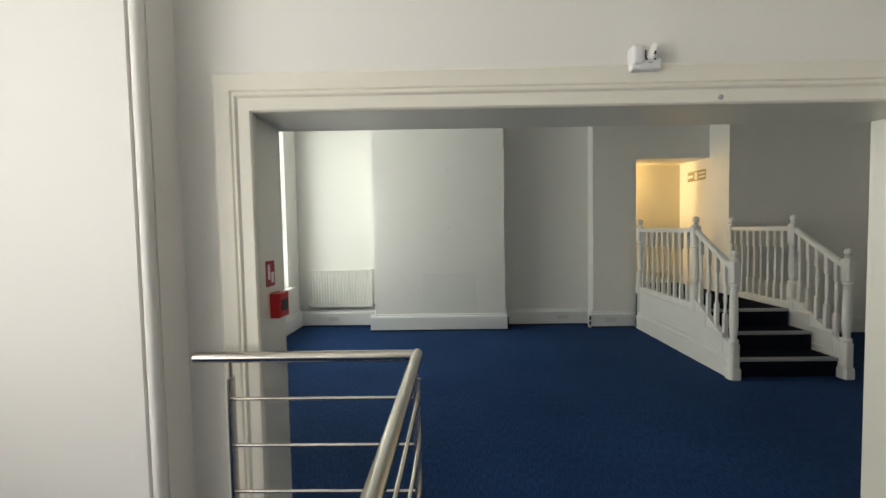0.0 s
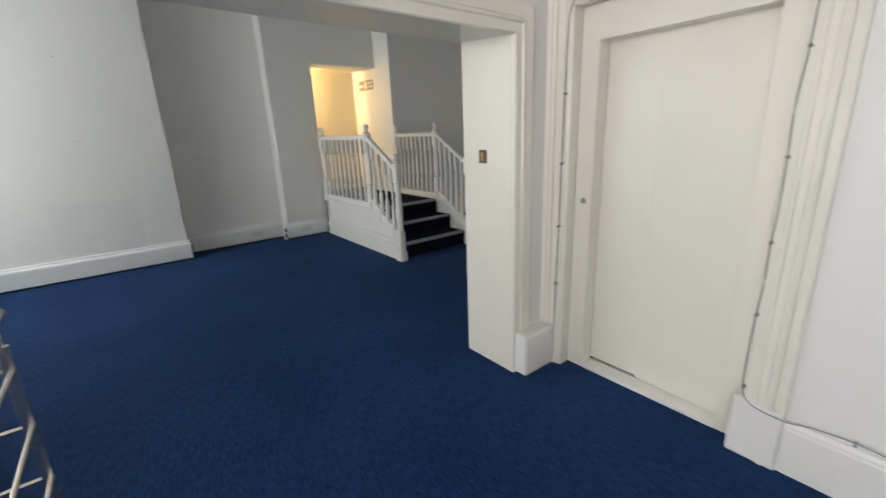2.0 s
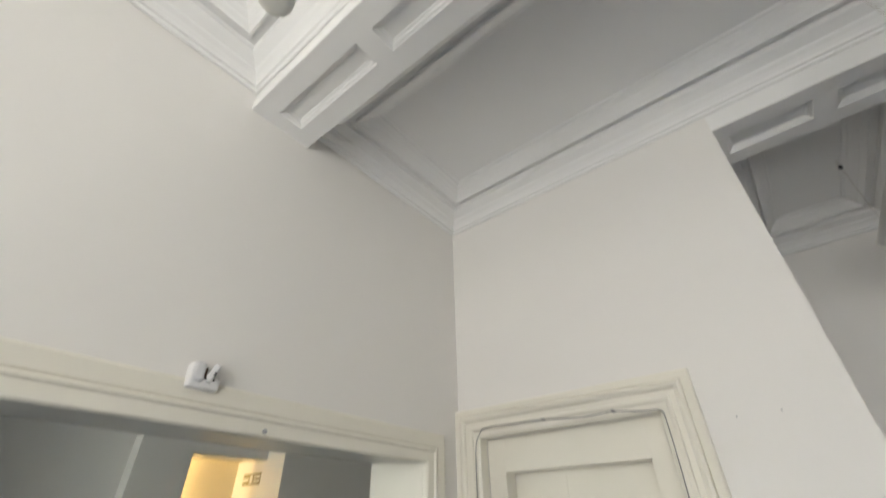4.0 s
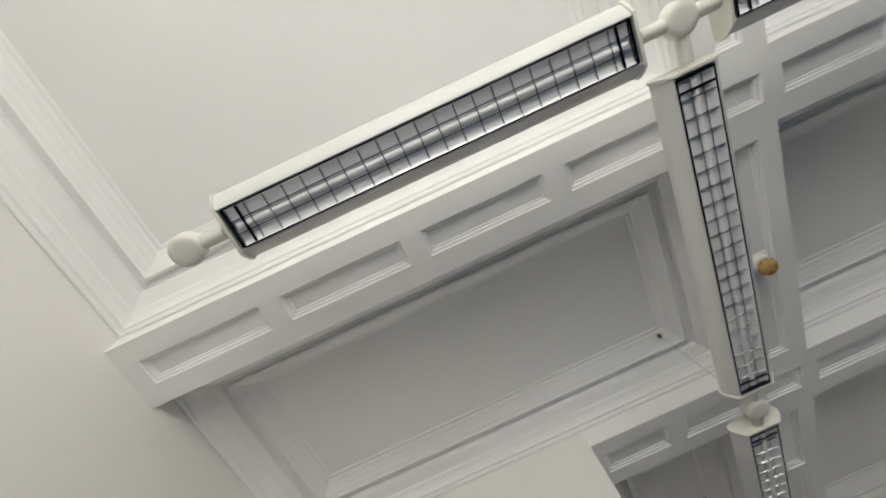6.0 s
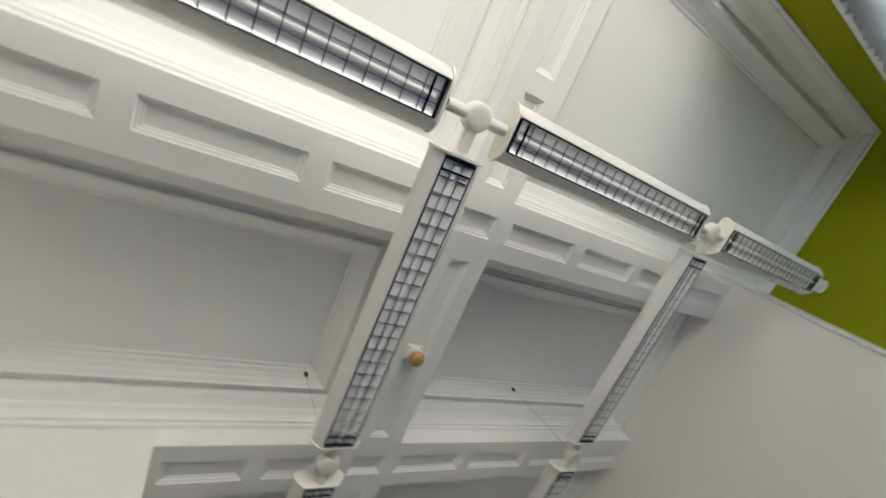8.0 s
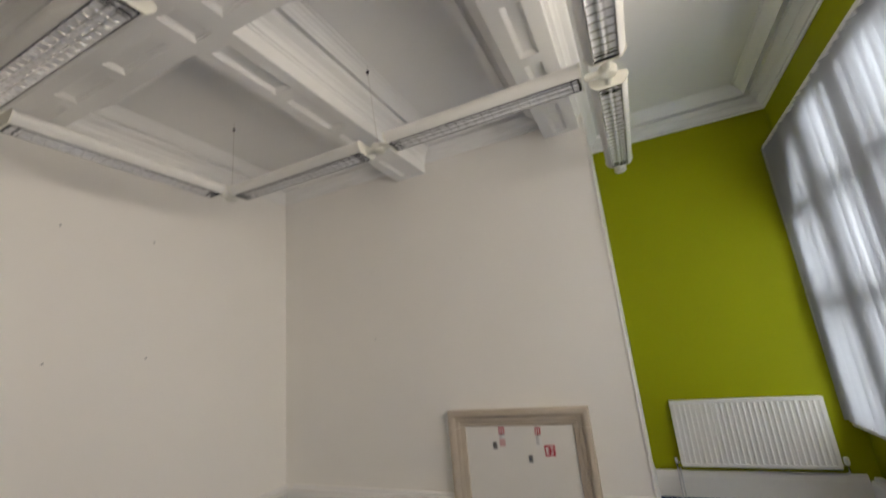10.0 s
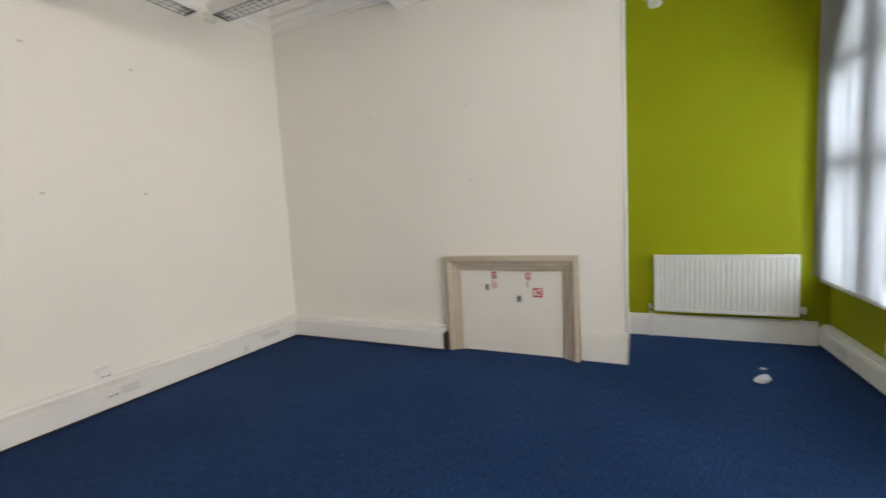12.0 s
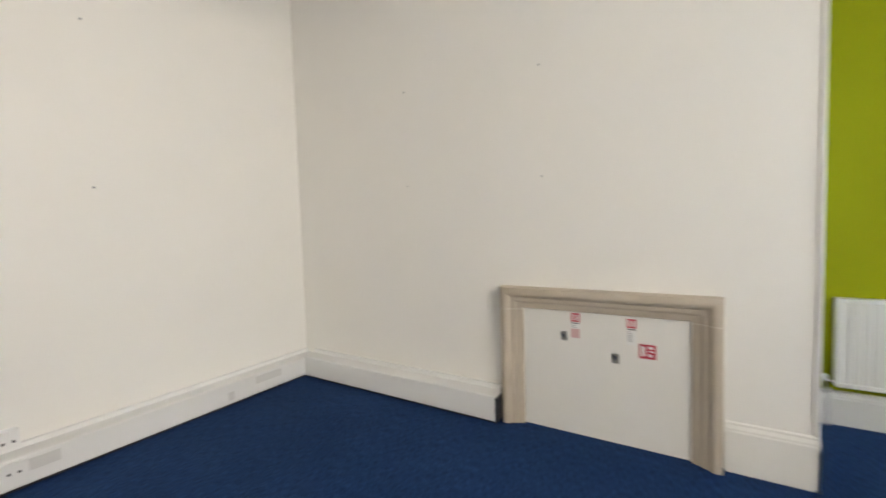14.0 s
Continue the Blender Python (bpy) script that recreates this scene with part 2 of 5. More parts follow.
def tube(bm, points, radius, seg=10):
    """A round tube along points."""
    pts = [Vector(p) for p in points]
    rings = []
    for i, p in enumerate(pts):
        d = (pts[min(i + 1, len(pts) - 1)] - pts[max(i - 1, 0)]).normalized()
        side = d.cross(Vector((0, 0, 1)))
        side = side.normalized() if side.length > 1e-4 else Vector((1, 0, 0))
        up = side.cross(d).normalized()
        rings.append([bm.verts.new(p + radius * (math.cos(2 * math.pi * k / seg) * side + math.sin(2 * math.pi * k / seg) * up)) for k in range(seg)])
    for u, w in zip(rings, rings[1:]):
        for k in range(seg):
            bm.faces.new((u[k], u[(k + 1) % seg], w[(k + 1) % seg], w[k]))
    bm.faces.new(rings[0][::-1])
    bm.faces.new(rings[-1])
    return bm


def rect_sweep(bm, x0, x1, y0, y1, profile):
    """A moulding carried round the inside of a rectangle: (inset, height) pairs."""
    loops = []
    for d, z in profile:
        loops.append([bm.verts.new(p) for p in ((x0 + d, y0 + d, z), (x1 - d, y0 + d, z), (x1 - d, y1 - d, z), (x0 + d, y1 - d, z))])
    for u, w in zip(loops, loops[1:]):
        for k in range(4):
            bm.faces.new((u[k], u[(k + 1) % 4], w[(k + 1) % 4], w[k]))
    return loops


def structure(name, bm, material, label, smooth=False):
    ob = part(name, bm, material, None, label, smooth)
    return tagged(ob, kind="structure", category=name.split("_")[0])


def thing(ob, label, category, group=""):
    return tagged(ob, label=label, category=category, group=group)


# ---------------------------------------------------------------- plan
XW, XC = -1.09, 4.60          # window wall, wall with the picture screws
YA, YA2 = 2.24, 2.64          # wall with the wide opening
YF, YG = -3.565, -4.55        # chimney wall, green alcove wall
XB, YB = 2.43, 0.365          # lift wall and its end
OL, OR, OT, OTR = -0.672, 2.108, 2.068, 2.038   # wide opening
XE = 0.64                     # edge of the chimney wall
CORN, CEIL, BEAM = 3.72, 3.95, 3.60
B1 = (0.685, 1.035)
B2 = (2.43, 2.80)
CB = (-1.015, -0.665)
H = 4.2

structure("floor", boxes((-3.2, 6.3, -4.9, 8.3, -0.2, 0.0)), M_CARPET, "navy blue loop-pile carpet, slightly worn")

# wall with the wide opening (runs on past the lift)
RISE = 0.028                  # the soffit rises towards the back
bm = boxes((OR, 6.3, YA, YA2, 0, H))
extrude(bm, [(OL, OT), (OR, OTR), (OR, H), (OL, H)], "y", YA, YA2)
extrude(bm, [(OL - 0.075, OT), (OL, OT), (OL, H), (OL - 0.075, H)], "y", YA + 0.01, YA2 - 0.001)
for v in bm.verts:
    if v.co.y > YA2 - 0.01 and 2.0 < v.co.z < 2.1:
        v.co.z += RISE
extrude(bm, [(XW - 0.4, YA), (OL, YA), (OL - 0.075, YA2), (XW - 0.4, YA2)], "z", 0, H)
structure("wall_north", bm, M_WALL, "plain white painted wall with a wide square opening")
structure("wall_east", boxes((XC, XC + 0.3, -4.9, YA, 0, H)), M_WALL, "plain white painted wall with old picture screws")
structure("wall_south", boxes((XE, XC, YF - 0.3, YF, 0, H)), M_WALL, "white painted chimney wall around the fireplace")
structure("wall_alcove_side", boxes((XE, XE + 0.3, YG - 0.3, YF - 0.3, 0, H)), M_WALL, "white painted return of the chimney wall")
structure("wall_alcove", boxes((XW - 0.4, XE, YG - 0.3, YG, 0, H)), M_GREEN, "lime green painted alcove wall")
# lift wall, with its doorway
LO0, LO1, LOT = 1.06, 2.085, 2.178
bm = bmesh.new()
extrude(bm, [(YB, 0), (LO0, 0), (LO0, LOT), (LO1, LOT), (LO1, 0), (YA, 0), (YA, H), (YB, H)], "x", XB, XB + 0.25)
structure("wall_lift", bm, M_WALL, "white painted lift shaft wall with a doorway")
structure("wall_lift_end", boxes((XB + 0.25, XC, YB, YB + 0.25, 0, H)), M_WALL, "white painted end of the lift shaft")

# window wall: green below the sill and over the windows, with an arched upper corner
WY0, WY1, WZ0, WZ1 = -4.40, -1.98, 0.60, 3.22
bm = boxes((XW - 0.4, XW, YG, WY0, 0, H), (XW - 0.4, XW, WY0, WY1, 0, WZ0), (XW - 0.4, XW, WY0, WY1, WZ1, H))
arch = [(WY0, WZ1), (WY0, 2.30)]
for k in range(1, 9):
    a = math.pi / 2 * k / 8
    arch.append((WY0 + 1.15 * (1 - math.cos(a)), 2.30 + (WZ1 - 2.30) * math.sin(a)))
extrude(bm, arch, "x", XW - 0.398, XW - 0.002)
structure("wall_west", bm, M_GREEN, "lime green painted window wall under an arched head")
# recess out of view, laid out so its window lights the south wall too
XW2, W2Y0, W2Y1 = -2.30, -1.62, 1.38
structure("wall_west_recess", boxes((XW2 - 0.4, XW2, WY1 - 0.02, W2Y0, 0, H), (XW2 - 0.4, XW2, W2Y1, YA, 0, H), (XW2 - 0.4, XW2, W2Y0, W2Y1, 0, WZ0), (XW2 - 0.4, XW2, W2Y0, W2Y1, WZ1, H), (XW2, XW - 0.4, WY1 - 0.25, WY1 - 0.02, 0, H)),
          M_WALL, "plain white painted walls of the unseen stair recess")
structure("wall_west_end", boxes((XW - 0.4, XW, WY1, WY1 + 0.02, 0, H)), M_WALL, "white painted end of the window wall")
bm = bmesh.new()
nose = [(XW2, YA), (XW2, 2.035), (-1.010, 2.035), (-1.008, 2.050)]
nose += [(-0.982 + 0.023 * math.cos(math.radians(a)), 2.056 + 0.023 * math.sin(math.radians(a))) for a in range(195, 446, 25)]
nose += [(-0.990, 2.084), (-0.990, 2.092), (-0.975, 2.094), (-0.975, YA)]
extrude(bm, nose, "z", 0, CORN)
structure("wall_north_pier", bm, M_WALL, "white painted pier with a rounded corner bead", smooth=True)

# ---------------------------------------------------------------- coffered ceiling
PROFILE = [(d, CORN + z) for d, z in (
    (0.003, 0.0), (0.012, 0.002), (0.018, 0.010), (0.018, 0.019), (0.014, 0.025), (0.030, 0.028), (0.034, 0.044), (0.048, 0.064), (0.068, 0.080),
    (0.072, 0.090), (0.090, 0.100), (0.116, 0.114), (0.130, 0.124), (0.134, 0.158), (0.180, 0.160), (0.181, 0.136), (0.192, 0.135), (0.198, 0.146),
    (0.218, 0.164), (0.222, 0.172), (0.242, 0.190), (0.246, 0.196), (0.268, 0.210), (0.274, 0.219), (0.292, 0.222), (0.298, 0.230))]
BAYS = [(XW2, B1[0], CB[1], YA), (B1[1], B2[0], CB[1], YA), (B2[1], XC, CB[1], YB),
        (XW, B1[0], YG, CB[0]), (B1[1], B2[0], YF, CB[0]), (B2[1], XC, YF, CB[0])]
bm = bmesh.new()
for x0, x1, y0, y1 in BAYS:
    top = rect_sweep(bm, x0, x1, y0, y1, PROFILE)[-1]
    bm.faces.new(top)
structure("ceiling", bm, M_CEIL, "white coffered plaster ceiling with moulded cornices")
structure("ceiling_slab", boxes((-3.2, 6.3, -4.9, YA + 0.2, H, H + 0.2)), M_CEIL, "plain slab above the coffers")


def beam(name, axis, lo, hi, a, b, panels, label):
    """A plaster beam along an axis with sunk panels in its underside."""
    bm = bmesh.new()

    def q(*pts):
        bm.faces.new([bm.verts.new((u, v, z) if axis == "x" else (v, u, z)) for u, v, z in pts])
    q((a, lo, BEAM), (b, lo, BEAM), (b, lo, CEIL + 0.1), (a, lo, CEIL + 0.1))
    q((a, hi, BEAM), (b, hi, BEAM), (b, hi, CEIL + 0.1), (a, hi, CEIL + 0.1))
    m0, m1 = lo + 0.108, hi - 0.108
    q((a, lo, BEAM), (b, lo, BEAM), (b, m0, BEAM), (a, m0, BEAM))
    q((a, m1, BEAM), (b, m1, BEAM), (b, hi, BEAM), (a, hi, BEAM))
    last = a
    for p0, p1 in sorted(panels):
        q((last, m0, BEAM), (p0, m0, BEAM), (p0, m1, BEAM), (last, m1, BEAM))
        steps = [(0, 0), (0.003, 0.008), (0.014, 0.010), (0.017, 0.019), (0.027, 0.021), (0.029, 0.026)]
        for (d, e), (d2, e2) in zip(steps, steps[1:]):
            r = [(p0 + d, m0 + d, BEAM + e), (p1 - d, m0 + d, BEAM + e), (p1 - d, m1 - d, BEAM + e), (p0 + d, m1 - d, BEAM + e)]
            s = [(p0 + d2, m0 + d2, BEAM + e2), (p1 - d2, m0 + d2, BEAM + e2), (p1 - d2, m1 - d2, BEAM + e2), (p0 + d2, m1 - d2, BEAM + e2)]
            for k in range(4):
                q(r[k], r[(k + 1) % 4], s[(k + 1) % 4], s[k])
        q(*s)
        last = p1
    q((last, m0, BEAM), (b, m0, BEAM), (b, m1, BEAM), (last, m1, BEAM))
    bmesh.ops.remove_doubles(bm, verts=bm.verts, dist=0.0005)
    return structure(name, bm, M_CEIL, label)


def spread(a, b, n, gap=0.105):
    step = (b - a) / n
    return [(a + i * step + gap / 2, a + (i + 1) * step - gap / 2) for i in range(n)]


BL = "white plaster ceiling beam with sunk moulded panels"
mid = [(CB[0] + 0.055, CB[1] - 0.055)]
beam("ceiling_beam_1", "y", *B1, YF, YA, spread(YF, CB[0], 4) + mid + spread(CB[1], YA - 0.04, 4), BL)
beam("ceiling_beam_2", "y", *B2, YF, YB, spread(YF, CB[0], 4) + mid + spread(CB[1], YB, 2), BL)
beam("ceiling_beam_3", "x", *CB, XW2, B1[0], spread(XW, B1[0], 3), BL)
beam("ceiling_beam_4", "x", *CB, B1[1], B2[0], spread(B1[1], B2[0], 1), BL)
beam("ceiling_beam_5", "x", *CB, B2[1], XC, spread(B2[1], XC, 3), BL)
bm = boxes((B1[0], B1[1], YG, YF, BEAM + 0.004, CEIL + 0.1))
structure("ceiling_beam_end", bm, M_CEIL, "white plaster end of the beam in the alcove")

# ---------------------------------------------------------------- mouldings round the openings
def architrave(name, plane, sign, axis, a, b, top, profile, label, material, left=True, right=True, top_b=None):
    """Moulded frame round an opening a..b in a wall plane; profile: (outward, proud) pairs."""
    bm = bmesh.new()
    paths = []
    for d, e in profile:
        pts = [(a - d, 0.0), (a - d, top + d), (b + d, (top_b or top) + d), (b + d, 0.0)]
        if not right:
            pts = pts[:3]
        if not left:
            pts = pts[1:]
        w = plane + sign * e
        paths.append([bm.verts.new((u, w, z) if axis == "x" else (w, u, z)) for u, z in pts])
    for u, w in zip(paths, paths[1:]):
        for k in range(len(u) - 1):
            bm.faces.new((u[k], u[k + 1], w[k + 1], w[k]))
    return structure(name, bm, material, label)


architrave("trim_opening", YA, -1, "x", OL, OR, OT, [(-0.003, -0.012), (-0.003, 0.012), (0.004, 0.02), (0.05, 0.02), (0.058, 0.03), (0.066, 0.03), (0.07, 0.016), (0.076, 0.014), (0.082, 0.022),
           (0.14, 0.024), (0.15, 0.018), (0.155, 0.0)], "white gloss moulded architrave of the wide opening", M_CREAM, top_b=OTR)
bm = bmesh.new()
extrude(bm, [(YA + 0.014, 0.0), (YA2 - 0.014, 0.0), (YA2 - 0.014, OTR + RISE - 0.004), (YA + 0.014, OTR - 0.002)], "x", OR - 0.0025, OR)
structure("trim_jamb", bm, M_CREAM, "cream gloss lining of the opening's jamb")
bm = bmesh.new()
extrude(bm, [(OL - 0.0026, YA + 0.014), (OL - 0.0724, YA2 - 0.014), (OL - 0.0698, YA2 - 0.014), (OL + 0.0005, YA + 0.014)], "z", 0.0, OT - 0.004)
structure("trim_jamb_splayed", bm, M_CREAM, "cream gloss lining of the splayed jamb")
bm = bmesh.new()
rows = []
for x, z in ((OL + 0.002, OT), (OR - 0.004, OTR)):
    rows.append([bm.verts.new((x, y, z + RISE * (y - YA) / (YA2 - YA) - d)) for y, d in ((YA + 0.014, 0.003), (YA2 - 0.014, 0.003), (YA2 - 0.014, -0.002), (YA + 0.014, -0.002))])
for k in range(4):
    bm.faces.new((rows[0][k], rows[0][(k + 1) % 4], rows[1][(k + 1) % 4], rows[1][k]))
bm.faces.new(rows[0])
bm.faces.new(rows[1][::-1])
structure("trim_soffit", bm, M_CREAM, "cream painted soffit of the wide opening")
architrave("trim_opening_back", YA2, 1, "x", OL - 0.08, OR, OT + RISE, [(-0.003, -0.012), (-0.003, 0.02), (0.08, 0.02), (0.09, 0.0)], "white gloss architrave", M_CREAM, top_b=OTR + RISE)
architrave("trim_lift", XB, -1, "y", LO0, LO1, LOT, [(-0.003, -0.06), (-0.003, 0.012), (0.012, 0.02), (0.035, 0.02), (0.04, 0.03), (0.055, 0.034), (0.06, 0.024), (0.085, 0.026), (0.092, 0.040), (0.106, 0.046),
           (0.118, 0.040), (0.124, 0.026), (0.128, 0.034), (0.155, 0.038), (0.163, 0.034), (0.166, 0.0)], "cream gloss stepped architrave of the lift door", M_CREAM)

# ---------------------------------------------------------------- back room
BXL, BXR, BH = -2.55, 6.05, 3.6
WB0, WB1, WBZ0, WBZ1 = 4.8, 7.04, 0.72, 3.3
structure("wall_back_west", boxes((BXL - 0.35, BXL, YA2, WB0, 0, BH), (BXL - 0.35, BXL, WB1, 7.75, 0, BH), (BXL - 0.35, BXL, WB0, WB1, 0, WBZ0), (BXL - 0.35, BXL, WB0, WB1, WBZ1, BH)),
          M_WALL, "white painted wall with a tall window")
structure("wall_back_north", boxes((BXL, -1.18, 7.50, 7.75, 0, BH), (-1.18, 0.88, 7.10, 7.75, 0, BH), (0.88, 2.28, 7.44, 7.75, 0, BH), (2.28, 2.95, 7.19, 7.75, 0, BH), (2.95, 4.07, 7.19, 7.60, 2.635, BH)),
          M_WALL, "white painted wall with a chimney breast and pilaster")
structure("wall_back_stair", boxes((4.07, BXR, 6.72, 7.0, 0, BH), (4.07, 4.3, 7.0, 8.25, 0, BH)), M_WALL, "white painted wall behind the stairs")
structure("wall_back_east", boxes((BXR, BXR + 0.25, YA2, 7.0, 0, BH)), M_WALL, "white painted side wall in shade")
structure("wall_north_end", boxes((BXL - 0.35, XW - 0.4, YA + 0.002, YA2, 0, BH)), M_WALL, "plain white painted wall between the rooms")
structure("ceiling_back", boxes((BXL - 0.35, BXR + 0.25, YA2, 8.3, BH, BH + 0.2)), M_CEIL, "plain white ceiling")
structure("wall_corridor", boxes((0.3, 4.07, 8.03, 8.25, 0, BH), (0.3, 0.5, 7.75, 8.03, 0, BH)), M_OAK, "cream painted corridor wall")
structure("ceiling_corridor", boxes((0.5, 4.07, 7.60, 8.03, 2.66, 2.8)), M_OAK, "cream painted low corridor ceiling")
structure("trim_corridor", boxes((0.5, 4.07, 8.005, 8.03, 0.58, 0.76), (0.5, 4.07, 7.985, 8.03, 0.76, 0.785)), M_OAK, "cream painted corridor skirting")
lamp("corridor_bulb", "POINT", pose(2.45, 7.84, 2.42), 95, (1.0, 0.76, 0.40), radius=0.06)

# ---------------------------------------------------------------- stairs
SX0, SX1 = 2.95, 4.075
STEPS = [(4.93, 0.193), (5.25, 0.387), (5.57, 0.58)]
stair = empty("stairs", pose(3.5, 4.93, 0))


def under(name, bm, material, parent, label="", smooth=False):
    """A part built in world coordinates below a parent that stands elsewhere."""
    ob = part(name, bm, material, parent, label, smooth)
    ob.matrix_parent_inverse = parent.matrix_world.inverted()
    return ob


bpy.context.view_layer.update()
for i, (y, z) in enumerate(STEPS):
    back = STEPS[i + 1][0] + 0.02 if i < 2 else 8.03
    under("step", boxes((SX0 + 0.04, SX1 - 0.04, y, back, 0.001 if i == 0 else STEPS[i - 1][1] - 0.03, z), bevel=0.006), M_STEP, stair)
    under("nosing", boxes((SX0 + 0.05, SX1 - 0.05, y - 0.022, y + 0.045, z - 0.025, z + 0.006), bevel=0.006), M_NOSE, stair, "grey rubber nosing strip")
thing(stair, "three dark carpeted steps with grey nosings", "stairs")


def string_board(name, x0, x1, y_end):
    """Closed white side of the stairs: panel below the landing, sloping string, base board."""
    ob = empty(name, pose((x0 + x1) / 2, 5.5, 0))
    bpy.context.view_layer.update()
    bm = bmesh.new()
    extrude(bm, [(4.93, 0.0), (4.93, 0.22), (5.60, 0.63), (y_end, 0.63), (y_end, 0.0)], "x", x0 + 0.012, x1 - 0.012)
    under("side_panel", bm, M_TRIM, ob)
    bm = bmesh.new()
    extrude(bm, [(4.93, 0.16), (4.93, 0.36), (5.58, 0.75), (5.58, 0.55)], "x", x0, x1)
    under("string", bm, M_TRIM, ob)
    under("bottom_rail", boxes((x0 - 0.004, x1 + 0.004, 5.60, y_end, 0.60, 0.665), bevel=0.008), M_TRIM, ob)
    under("base_board", boxes((x0 - 0.008, x1 + 0.008, 4.95, y_end, 0.0, 0.20), bevel=0.006), M_TRIM, ob)
    s, e = x0 - 0.011, y_end - 0.06
    under("panel_moulding", boxes((s, x0 + 0.02, 5.30, e, 0.565, 0.585), (s, x0 + 0.02, 5.30, 5.32, 0.43, 0.565), (s, x0 + 0.02, 5.0, 5.30, 0.43, 0.45), (s, x0 + 0.02, 5.0, 5.02, 0.245, 0.43),
                                  (s, x0 + 0.02, 5.02, e, 0.245, 0.265), (s, x0 + 0.02, e - 0.02, e, 0.265, 0.565), bevel=0.004), M_TRIM, ob)
    return thing(ob, "white painted closed side of the stairs", "stair side")


string_board("stair_side", SX0 - 0.03, SX0 + 0.03, 7.10)
string_board("stair_side", SX1 - 0.03, SX1 + 0.03, 6.70)


def newel_mesh(h, base):
    bm = bmesh.new()
    s = 0.046
    prof = [(0.058, 0.0), (0.058, 0.10), (0.050, 0.115), (s, 0.12), (s, base), (0.040, base + 0.02), (0.048, base + 0.03), (0.046, base + 0.045), (0.030, base + 0.06), (0.034, base + 0.10), (0.042, base + 0.2),
            (0.036, h - 0.42), (0.034, h - 0.37), (0.046, h - 0.355), (0.040, h - 0.34), (s, h - 0.32), (s, h - 0.115), (0.030, h - 0.10), (0.024, h - 0.092), (0.034, h - 0.085), (0.022, h - 0.07)]
    for k in range(1, 8):
        a = math.pi * k / 8
        prof.append((0.038 * math.sin(a), h - 0.036 - 0.038 * math.cos(a)))
    prof.append((0.004, h))
    return lathe(bm, prof, seg=16, square=(0, 1, 2, 3, 4, 15, 16))


def baluster_mesh(h, low):
    bm = bmesh.new()
    s = 0.019
    prof = [(s, 0.0), (s, low), (0.013, low + 0.012), (0.020, low + 0.024), (0.012, low + 0.038), (0.014, low + 0.08), (0.019, low + 0.16), (0.014, low + 0.30), (0.012, h - 0.24), (0.019, h - 0.225), (0.013, h - 0.205),
            (s, h - 0.19), (s, h)]
    return lathe(bm, prof, seg=12, square=(0, 1, 11, 12))


def mesh_of(bm, material, name):
    bmesh.ops.recalc_face_normals(bm, faces=bm.faces)
    me = bpy.data.meshes.new(name)
    bm.to_mesh(me)
    bm.free()
    me.materials.append(material)
    me.polygons.foreach_set("use_smooth", [True] * len(me.polygons))
    me.set_sharp_from_angle(angle=radians(35))
    return me


ME_NEWEL = mesh_of(newel_mesh(1.325, 0.36), M_TRIM, "newel")
ME_NEWEL_HI = mesh_of(newel_mesh(1.13, 0.30), M_TRIM, "newel_landing")
ME_BAL = mesh_of(baluster_mesh(0.84, 0.20), M_TRIM, "baluster")
ME_BAL2 = mesh_of(baluster_mesh(0.80, 0.26), M_TRIM, "baluster_flight")


def hand_rail(bm, x, pts):
    outline = [(-0.03, -0.03), (0.03, -0.03), (0.034, -0.008), (0.028, 0.016), (0.012, 0.026), (-0.012, 0.026), (-0.028, 0.016), (-0.034, -0.008)]
    (ya, za), (yb, zb) = pts
    lo = [bm.verts.new((x + u, ya, za + v)) for u, v in outline]
    hi = [bm.verts.new((x + u, yb, zb + v)) for u, v in outline]
    for k in range(8):
        bm.faces.new((lo[k], lo[(k + 1) % 8], hi[(k + 1) % 8], hi[k]))
    bm.faces.new(lo)
    bm.faces.new(hi[::-1])
    return bm


def balustrade(x, y_end, n_level, n_slope, wall_post):
    ob = empty("balustrade", pose(x, 4.89, 0))
    bpy.context.view_layer.update()

    def put(name, me, y, z):
        return shared(name, me, ob, ob.matrix_world.inverted() @ pose(x, y, z))
    put("newel_post", ME_NEWEL, 4.89, 0.0)
    put("newel_post", ME_NEWEL_HI, 5.575, 0.56)
    if wall_post:
        put("newel_post", ME_NEWEL_HI, y_end - 0.06, 0.56)
    under("level_rail", hand_rail(bmesh.new(), x, ((5.58, 1.53), (y_end, 1.53))), M_TRIM, ob)
    under("sloping_rail", hand_rail(bmesh.new(), x, ((4.90, 1.14), (5.56, 1.53))), M_TRIM, ob)
    for i in range(n_level):
        y = 5.66 + (y_end - 5.62 - 0.06 - (0.09 if wall_post else 0)) * (i + 0.5) / n_level
        put("baluster", ME_BAL, y, 0.66)
    for i in range(n_slope):
        y = 4.95 + 0.58 * (i + 0.5) / n_slope
        put("baluster", ME_BAL2, y, 0.33 + (y - 4.93) * 0.6)
    return thing(ob, "white painted turned timber balustrade beside the steps", "balustrade", "stair balustrades")


balustrade(SX0, 7.10, 9, 4, True)
balustrade(SX1, 6.72, 8, 5, True)

